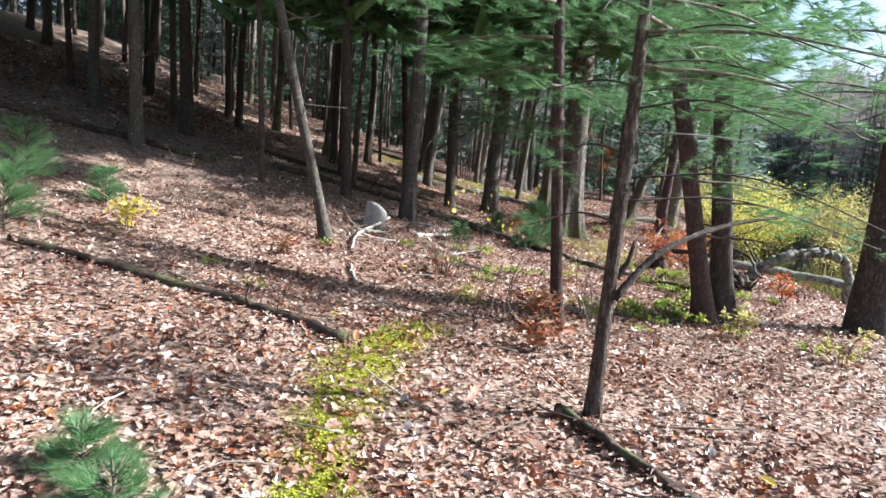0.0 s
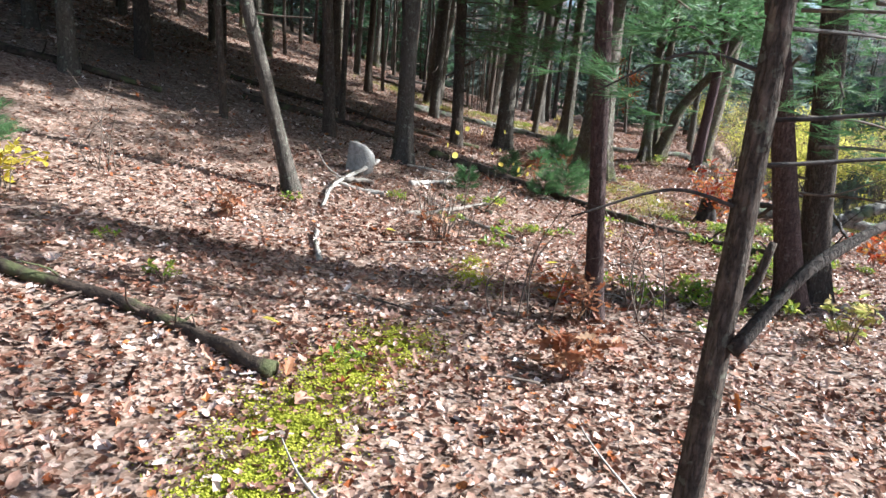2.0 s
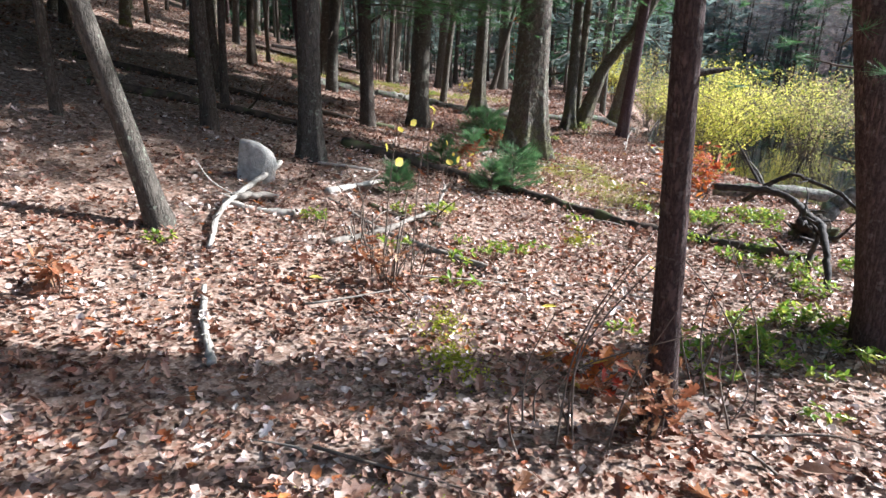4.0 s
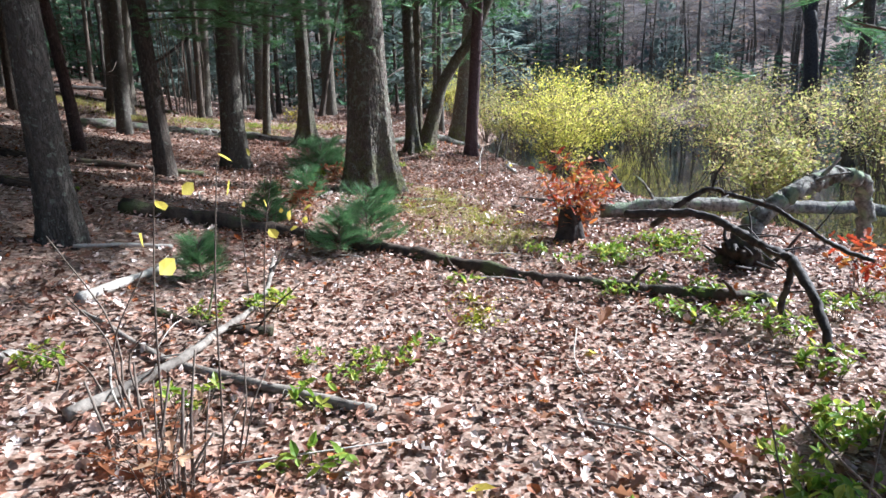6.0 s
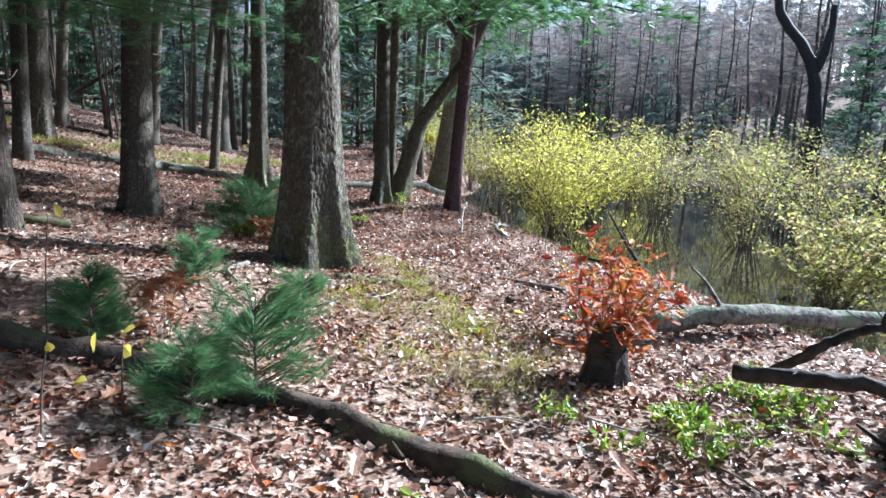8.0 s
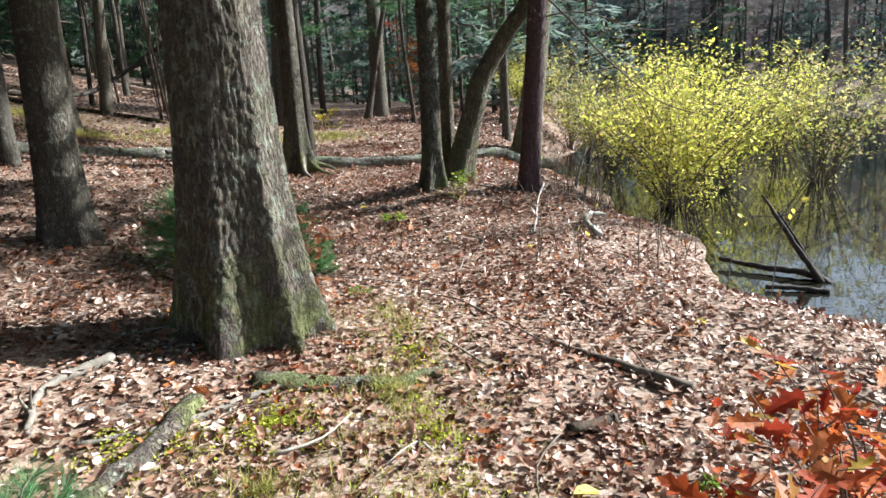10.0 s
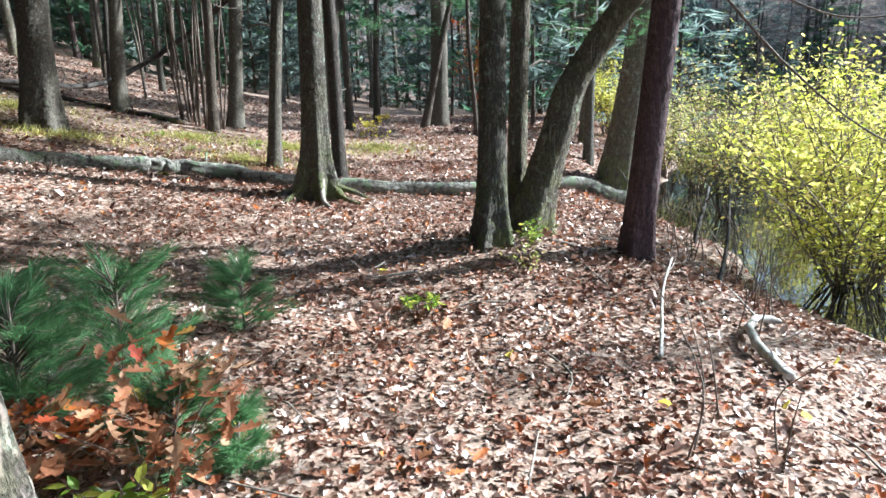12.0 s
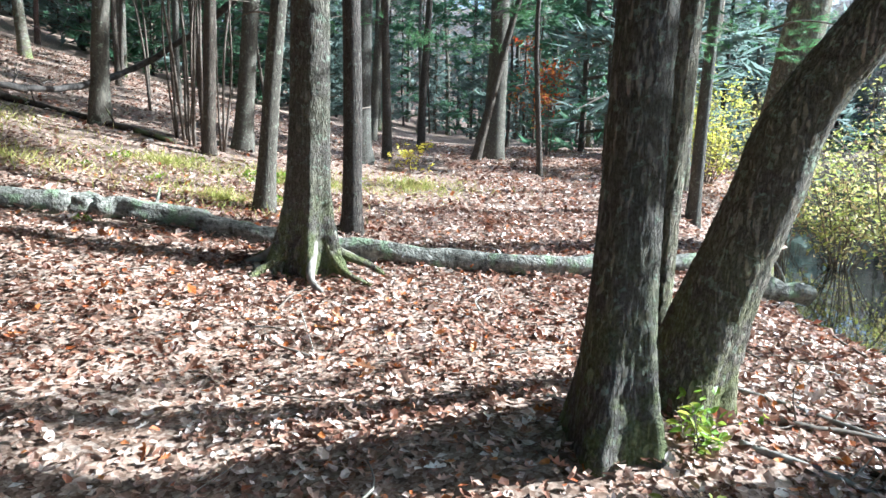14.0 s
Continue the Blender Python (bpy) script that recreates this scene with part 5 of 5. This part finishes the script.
for k in range(95):
    y = r.uniform(2.5, 21)
    x = float(path_x(y)) + r.normal(0, 1.7)
    if x > bank_x(y) - 0.2:
        continue
    a, L = r.uniform(0, 6.28), r.uniform(0.2, 0.8)
    d = np.array([math.cos(a), math.sin(a)]) * L / 2
    p = [on(x - d[0], y - d[1], 0.03), on(x + r.normal(0, 0.05), y + r.normal(0, 0.05), 0.05), on(x + d[0], y + d[1], 0.035)]
    tagged(limb("twig", p, r.uniform(0.004, 0.010), 0.003, (M_TWIG, M_GREYLIMB, M_DRIFT, M_TWIG)[k % 4], "thin dry twig on the leaves", "twig", 5, 0.2, 0, 200 + k, 3), group="twigs on the ground")

# the uprooted tree at the water's edge
limb("fallen_tree", [(4.55, 11.62, -0.1), (5.3, 11.45, -0.07), (6.3, 11.32, -0.16), (7.4, 11.05, -0.26), (8.6, 10.8, -0.4), (10.0, 10.4, -0.5)], 0.075, 0.07, M_LOG, "weathered grey trunk lying out into the pond", "log", 16, 0.2, 3, 60)
limb("fallen_tree", [(4.6, 9.85, -0.3), (4.78, 9.8, -0.02), (5.0, 9.77, 0.17), (5.25, 9.75, 0.29), (5.55, 9.77, 0.36), (5.85, 9.8, 0.38), (6.1, 9.8, 0.3), (6.22, 9.8, 0.08), (6.25, 9.8, -0.3), (6.25, 9.8, -0.7)], 0.085, 0.065, M_LOG, "grey trunk arching over and down into the pond", "log", 18, 0.2, 2, 61)
limb("dead_limb", [(4.12, 10.25, 0.02), (4.2, 10.05, 0.2), (4.3, 9.95, 0.31), (4.38, 9.84, 0.37), (4.45, 9.72, 0.33), (4.47, 9.5, 0.31), (4.47, 9.26, 0.27), (4.4, 8.95, 0.2), (4.26, 8.57, 0.14), (4.2, 8.3, 0.12)], 0.026, 0.014, M_BLACKLIMB, "crooked black limb of an uprooted tree", "branch", 9, 0.5, 8, 62)
limb("dead_limb", [(4.38, 9.84, 0.36), (4.4, 9.82, 0.48), (4.45, 9.8, 0.58)], 0.014, 0.007, M_BLACKLIMB, "short black fork standing up from a limb", "branch", 7, 0.3, 2, 65)
limb("dead_limb", [(3.6, 9.95, 0.22), (3.84, 9.66, 0.25), (4.0, 9.52, 0.24), (4.09, 9.36, 0.17), (3.95, 9.08, 0.17), (3.82, 8.8, 0.17), (3.72, 8.56, 0.17), (3.64, 8.4, 0.17), (3.5, 8.1, 0.0), (3.4, 7.9, -0.24)], 0.035, 0.024, M_BLACKLIMB, "thick crooked black limb of an uprooted tree", "branch", 10, 0.45, 8, 63)
limb("dead_limb", [(3.66, 8.42, 0.17), (3.62, 8.4, 0.05), (3.6, 8.42, -0.1), (3.62, 8.4, -0.28)], 0.022, 0.02, M_BLACKLIMB, "knotty black prop under a limb", "branch", 8, 0.4, 3, 64)


def lump(name, at, size, mat, label, category, seed, shape=None, squash=(1, 1, 1), rough=0.3, freq=2.0, sub=4):
    bm = bmesh.new()
    bmesh.ops.create_icosphere(bm, subdivisions=sub, radius=1.0)
    for v in bm.verts:
        n = 1 + rough * noise.noise(v.co * freq + Vector((seed, 0, 0))) + rough * 0.4 * noise.noise(v.co * freq * 3 + Vector((seed, 5, 0)))
        v.co = Vector((v.co.x * squash[0], v.co.y * squash[1], v.co.z * squash[2])) * n * size
        if shape:
            v.co = shape(v.co)
    me = bpy.data.meshes.new(name)
    bm.to_mesh(me)
    bm.free()
    me.polygons.foreach_set("use_smooth", np.ones(len(me.polygons), bool))
    me.materials.append(mat)
    ob = new(name, me)
    ob.location = at
    return tagged(ob, label, category)


rm = thing("root_mass", on(4.5, 9.55, 0.03), "black earthy root plate of an uprooted tree", "roots")
core = lump("earth", (0, 0, 0), 0.19, M_WETLOG, "", "", 3, None, (1.0, 1.1, 1.0), 0.6, 2.6)
core.parent = rm
g = np.random.default_rng(3)
for k in range(9):
    d = np.array([g.normal(0, 0.7) - 0.4, g.normal(0, 0.8), g.uniform(-0.2, 0.9)])
    d /= np.linalg.norm(d)
    p = curve_points([d * 0.1, d * 0.24 + g.normal(0, 0.03, 3), d * g.uniform(0.3, 0.45) + g.normal(0, 0.06, 3)], 4)
    put("root", solid("root", [tube(p, np.linspace(0.03, 0.008, len(p)), 6, 0.3, k)], M_BLACKLIMB), rm)


def fin(co):
    """A slab on end: upright on one side, its top falling away in a curve, hollowed in front."""
    x, y = max(co.x, -0.13 + 0.10 * co.z), co.y
    y = max(y, -0.10 + 0.35 * max(0.0, -x) + 0.10 * co.z)
    return Vector((x, y, min(co.z, 0.235 - 2.2 * max(0.0, x + 0.06) ** 2 - 0.15 * abs(y))))


lump("boulder", on(-0.98, 9.85, 0.12), 0.23, M_STONE, "pale rounded granite boulder standing on end", "boulder", 8, fin, (0.85, 0.5, 1.15), 0.22, 1.3)

# black stump under the russet sapling
ob = thing("stump", on(3.74, 11.0), "short black charred stump", "stump")
me, _ = trunk_mesh("stump", 0.10, 0.34, (0.05, 0), M_BLACKLIMB, 20, 12, 0.5, 5, 0.0, 4, 0.15, None, 0.8)
put("trunk", me, ob)
v, f = tube(np.array([(0.015, 0, 0.30), (0.017, 0, 0.34)]), np.array([0.085, 0.06]), 14)
put("broken_top", solid("broken_top", [(v, f)], M_WETLOG), ob)

# the brown clump of bare stalks
ob = thing("stalk_clump", on(0.09, 7.95), "clump of bare brown stalks standing in the litter", "stalks")
g = np.random.default_rng(44)
for k in range(16):
    x, y, h = g.normal(0, 0.14), g.normal(0, 0.12), g.uniform(0.15, 0.5)
    p = np.array([(x, y, -0.03), (x * 1.2, y * 1.2, h * 0.5), (x * 1.5 + g.normal(0, 0.03), y * 1.5, h)])
    put("stalk", solid("stalk", [tube(p, np.array([0.007, 0.006, 0.004]) * g.uniform(0.5, 1.2), 5)], M_TWIG), ob)
for px, py, n in ((-0.1, 8.5, 6), (0.75, 6.1, 8), (1.6, 6.35, 7), (-2.9, 7.6, 7), (6.3, 16.9, 6), (6.6, 17.6, 6), (5.2, 15.6, 4), (6.9, 16.2, 5), (6.6, 18.6, 6), (6.9, 17.9, 7), (7.2, 18.6, 6), (6.4, 15.6, 5), (6.9, 19.6, 5), (5.9, 15.0, 4)):
    q = thing("bare_shoots", on(px, py), "few thin bare shoots standing in the litter", "shoots", "bare shoots")
    for k in range(n):
        x, y, h = g.normal(0, 0.12), g.normal(0, 0.12), g.uniform(0.3, 0.95)
        p = curve_points([(x, y, -0.03), (x + g.normal(0, 0.05), y + g.normal(0, 0.05), h * 0.5), (x + g.normal(0, 0.16), y + g.normal(0, 0.16), h)], 4)
        put("shoot", solid("shoot", [tube(p, np.linspace(0.006, 0.002, len(p)), 4)], M_TWIG), q)

# ---- the young pine with whorls of dead branches beside the trail ----
ob = thing("pine_tree", on(1.2, 3.88), "young pine with a dark trunk and whorls of dead branches", "tree")
me, spine = trunk_mesh("trunk", 0.044, 9.0, (0.0, 0.0), M_DARK, 24, 60, 0.35, 5, 0.0, 12, 0.09, [(0, 0, -0.2), (-0.07, -0.08, 0.05), (-0.03, -0.03, 1.2), (0.0, 0.02, 2.2), (0.0, 0.0, 4.0), (0.0, 0.05, 9.0)])
put("trunk", me, ob)
g = np.random.default_rng(52)
put("broken_limb", solid("broken_limb", [tube(curve_points([(-0.02, -0.1, 0.74), (0.2, 0.0, 0.98), (0.46, 0.12, 1.12), (0.8, 0.28, 1.22), (1.15, 0.42, 1.28)], 6), np.linspace(0.024, 0.010, 25), 8, 0.3)], M_DARK), ob, (0, 0, 0), "snapped dark limb")
put("stub", solid("stub", [tube(curve_points([(0.0, 0, 0.85), (0.06, 0.0, 0.95), (0.09, 0.0, 1.08)], 4), np.linspace(0.022, 0.012, 9), 7, 0.3)], M_DARK), ob)
locs, ang = [], []
for k in range(22):
    z = 1.18 + 0.135 * k
    a, L = (g.uniform(-0.9, 0.9) if k % 3 else g.uniform(2.2, 4.1)), (g.uniform(0.8, 1.7) if k % 3 or z > 2.6 else g.uniform(0.4, 0.68))
    c = np.array([np.interp(z, spine[:, 2], spine[:, 0]), np.interp(z, spine[:, 2], spine[:, 1]), z])
    d = np.array([math.cos(a), math.sin(a), 0])
    s = np.array([-d[1], d[0], 0])
    e = c + d * L + (0, 0, L * g.uniform(-0.22, 0.06))
    pts = curve_points([c, c + d * L * 0.45 + s * g.normal(0, 0.05) + (0, 0, 0.05), e], 6)
    put("dead_branch", solid("dead_branch", [tube(pts, np.linspace(0.008, 0.003, len(pts)), 5)], M_BLACKLIMB), ob)
    if z > 1.3:
        for _ in range(13):
            t = g.uniform(0.45, 1.0)
            p = c + (e - c) * t + g.normal(0, 0.09, 3)
            locs.append(p)
            ang.append((a - math.pi / 2 + g.normal(0, 0.7), g.uniform(-0.2, 0.5)))
ang = np.array(ang)
put("needles", scatter("needles", FINE_TUFT, np.array(locs), turns(ang[:, 0], ang[:, 1], np.zeros(len(ang))), g.uniform(0.8, 1.2, len(ang)) * 0.14, M_NEEDLE), ob)
put("crown", CROWNS[1][0], ob, (0.1, 0.02, 4.2), "", 0.4, 0.6)

# soft green boughs hanging in the wood's edge
def bough(x, y, z, yaw, length, seed, label, spread=0.3, count=46):
    g = np.random.default_rng(seed)
    d = np.array([math.cos(yaw), math.sin(yaw), -0.12])
    ob = thing("pine_bough", (x, y, z), label, "branch", "low pine boughs")
    pts = curve_points([(0, 0, 0), d * length * 0.5 + (0, 0, 0.06), d * length], 6)
    branch = put("branch", solid("branch", [tube(pts, np.linspace(0.016, 0.005, len(pts)), 5)], M_TWIG), ob)
    t = g.uniform(0.15, 1.0, count)
    locs = d * (length * t)[:, None] + g.normal(0, 1, (count, 3)) * (spread * (0.35 + 0.5 * t))[:, None] * (1, 1, 0.4)
    me = scatter("needles", FINE_TUFT, locs, turns(yaw - math.pi / 2 + g.normal(0, 0.8, count), g.uniform(-0.3, 0.3, count), np.zeros(count)), g.uniform(0.8, 1.3, count) * 0.16, M_NEEDLE)
    put("needles", me, branch)


for k, (x, y, z, yaw, L) in enumerate((
        (0.93, 5.8, 2.6, 2.9, 1.2), (0.93, 5.8, 2.35, 2.4, 1.0), (0.93, 5.8, 2.9, 3.5, 1.3), (0.93, 5.8, 2.2, 0.6, 0.9), (0.93, 5.8, 2.75, 1.4, 1.1), (0.93, 5.8, 3.0, 5.4, 1.2),
        (2.6, 6.6, 1.5, 0.2, 1.1), (2.55, 6.6, 1.9, 1.2, 1.2), (2.5, 6.6, 2.2, 5.9, 1.3), (2.9, 6.8, 1.3, 0.0, 1.0), (2.9, 6.8, 1.75, 4.3, 1.1), (2.9, 6.8, 2.5, 3.4, 1.2), (2.5, 6.6, 2.6, 0.6, 1.4), (2.9, 6.8, 2.9, 5.0, 1.3),
        (2.86, 6.5, 2.4, 3.0, 1.3), (2.86, 6.5, 2.7, 4.0, 1.4), (3.05, 6.7, 2.5, 5.3, 1.4), (3.05, 6.7, 2.3, 0.3, 1.4), (3.05, 6.7, 3.1, 0.9, 1.5), (3.05, 6.7, 3.3, 2.8, 1.5), (3.05, 6.7, 2.9, 4.6, 1.3), (4.85, 7.1, 2.9, 4.0, 1.6), (4.85, 7.1, 3.2, 3.3, 1.6), (4.85, 7.1, 3.4, 4.9, 1.7), (1.2, 3.9, 2.5, 0.3, 1.2), (1.2, 3.9, 2.3, 5.9, 1.3), (1.2, 3.9, 2.1, 0.0, 1.3), (1.2, 3.9, 2.4, 0.9, 1.2),
        (4.85, 7.1, 2.6, 3.0, 1.6), (4.85, 7.1, 2.4, 5.6, 1.6),
        (0.15, 14.5, 1.95, 5.55, 2.2), (0.15, 14.5, 2.1, 5.8, 2.1), (0.15, 14.5, 1.85, 5.3, 1.95), (0.15, 14.5, 2.15, 6.1, 2.0),
        (0.15, 14.5, 2.35, 5.3, 1.5), (0.15, 14.5, 2.6, 5.9, 1.7), (0.15, 14.5, 2.7, 4.6, 1.5), (1.07, 16.3, 2.9, 4.4, 1.5), (1.07, 16.3, 3.0, 5.6, 1.5),
        (-0.5, 10.65, 2.7, 5.6, 1.4), (7.9, 23.3, 2.6, 4.5, 1.8), (7.9, 23.3, 3.0, 3.6, 1.8), (8.1, 25.1, 2.4, 4.0, 1.7), (8.1, 25.1, 3.2, 5.0, 1.9),
        (3.2, 29.1, 2.6, 4.5, 1.8), (6.4, 33.2, 2.8, 4.0, 2.2), (6.4, 33.2, 3.6, 5.0, 2.4), (4.6, 35, 3.0, 4.6, 2.2))):
    bough(x, y, float(land(x, y)) + z, yaw, L, 300 + k, "low bough of soft green pine needles", 0.34 if L < 1.6 else 0.5, (30 if 2 < x < 6 and y < 9 else 54) if L < 1.9 else 120)

SPRAY = tuft(14, 0.03, 0.8, 9)


def shade_limbs(tree_ob, rows, bark_mat, count, seed):
    """Unseen limbs with sprays of needles, added low on a trunk for their shade; rows of yaw, height, length."""
    g = np.random.default_rng(seed)
    for yaw, z, length in rows:
        d = np.array([math.cos(yaw), math.sin(yaw), 0.02])
        pts = curve_points([(0, 0, z), d * length * 0.5 + (0, 0, z + 0.25), d * length + (0, 0, z)], 8)
        branch = put("lower_limb", solid("lower_limb", [tube(pts, np.linspace(0.05, 0.012, len(pts)), 6, 0.2, yaw)], bark_mat), tree_ob)
        t = g.uniform(0.25, 1.0, count)
        locs = d * (length * t)[:, None] + (0, 0, z + 0.1) + g.normal(0, 1, (count, 3)) * (0.25 + 0.5 * t)[:, None] * (1, 1, 0.3)
        put("needles", scatter("needles", SPRAY, locs, turns(yaw - math.pi / 2 + g.normal(0, 0.8, count), g.uniform(-0.3, 0.4, count), np.zeros(count)), g.uniform(0.8, 1.3, count) * 0.3, M_NEEDLE), branch)


# limbs added above the view, over trail and bank, to shade the ground leftward
shade_limbs(great_pine, ((-1.75, 3.9, 4.6), (-1.45, 4.4, 4.8), (-1.15, 3.8, 4.5), (-0.9, 4.5, 5.0), (-0.62, 4.0, 4.8), (-0.4, 4.9, 5.0), (-2.1, 4.3, 4.2), (-2.5, 4.0, 3.8), (2.9, 4.2, 4.0), (0.9, 4.6, 3.5)), M_PINE, 190, 401)
shade_limbs(bank_pine, ((-2.3, 3.0, 2.6), (-1.9, 3.5, 3.2), (-1.4, 3.2, 3.0), (-1.0, 3.6, 3.2), (-0.5, 3.3, 3.0), (0.2, 3.6, 3.0), (0.8, 3.2, 3.0), (1.4, 3.6, 3.2), (2.2, 3.4, 2.6)), M_PURPLE, 75, 402)

# trunk by the water, dead trees in the pond
tree("tree", 4.85, 7.1, 0.19, (0.06, 0.03), M_DARK, "dark thick trunk at the pond's edge", 12, "bare", 33, False, 0.4, 0.08, 8, 0.05, 5, 0.5, None, (0.8, 4))
limb("dead_tree", [(27.9, 28.2, -0.9), (27.75, 28.3, 2.5), (27.6, 28.5, 4.2), (27.3, 28.8, 5.2), (26.6, 29.6, 6.8), (26.3, 30, 9)], 0.33, 0.15, M_BLACKLIMB, "forked dead tree standing in the pond", "tree", 10, 0.2, 5, 71)
limb("dead_tree", [(27.6, 28.5, 4.0), (27.9, 28.2, 5.4), (27.95, 28.1, 7.0)], 0.22, 0.12, M_BLACKLIMB, "second fork of a dead tree in the pond", "tree", 10, 0.2, 2, 72)
limb("dead_tree", [(17.5, 18.4, -1.2), (17.6, 18.38, 0.9), (17.75, 18.3, 4.4), (17.9, 18.2, 9)], 0.2, 0.1, M_DARK, "bare trunk standing among the pond shrubs", "tree", 10, 0.2, 5, 73)
# long bare bough reaching out from the maples over the water
limb("hanging_bough", [(6.05, 18.2, 2.45), (6.5, 18.0, 1.95), (6.9, 17.8, 1.45), (7.4, 17.5, 0.95), (7.9, 17.3, 0.75)], 0.014, 0.005, M_TWIG, "thin bare bough drooping from a trunk over the water", "branch", 6, 0.2, 4, 74)
limb("hanging_bough", [(6.05, 18.2, 2.0), (6.7, 18.1, 2.05), (7.5, 18.0, 1.8), (8.2, 17.8, 1.85)], 0.012, 0.004, M_TWIG, "thin bare bough reaching from a trunk over the water", "branch", 6, 0.2, 5, 75)

# thin bare saplings beyond the log
g = np.random.default_rng(90)
for x, y in ((0.34, 27.55), (0.72, 26.94), (0.85, 27.04), (1.13, 27.11), (-1.2, 30.7), (0.5, 27.4)):
    q = thing("bare_sapling", on(x, y), "thin crooked bare saplings rising together beyond the log", "sapling", "bare saplings")
    for k in range(3):
        a, h = g.uniform(0, 6.28), g.uniform(3.2, 5.0)
        d = np.array([math.cos(a), math.sin(a), 0])
        p = curve_points([d * 0.05 - (0, 0, 0.05), d * g.uniform(0.05, 0.25) + (0, 0, h * 0.35), d * g.uniform(0.1, 0.5) + (0, 0, h * 0.7), d * g.uniform(0.2, 1.1) + (0, 0, h)], 5)
        put("stem", solid("stem", [tube(p, np.linspace(g.uniform(0.018, 0.032), 0.006, len(p)), 6, 0.2, k)], M_TWIG), q)
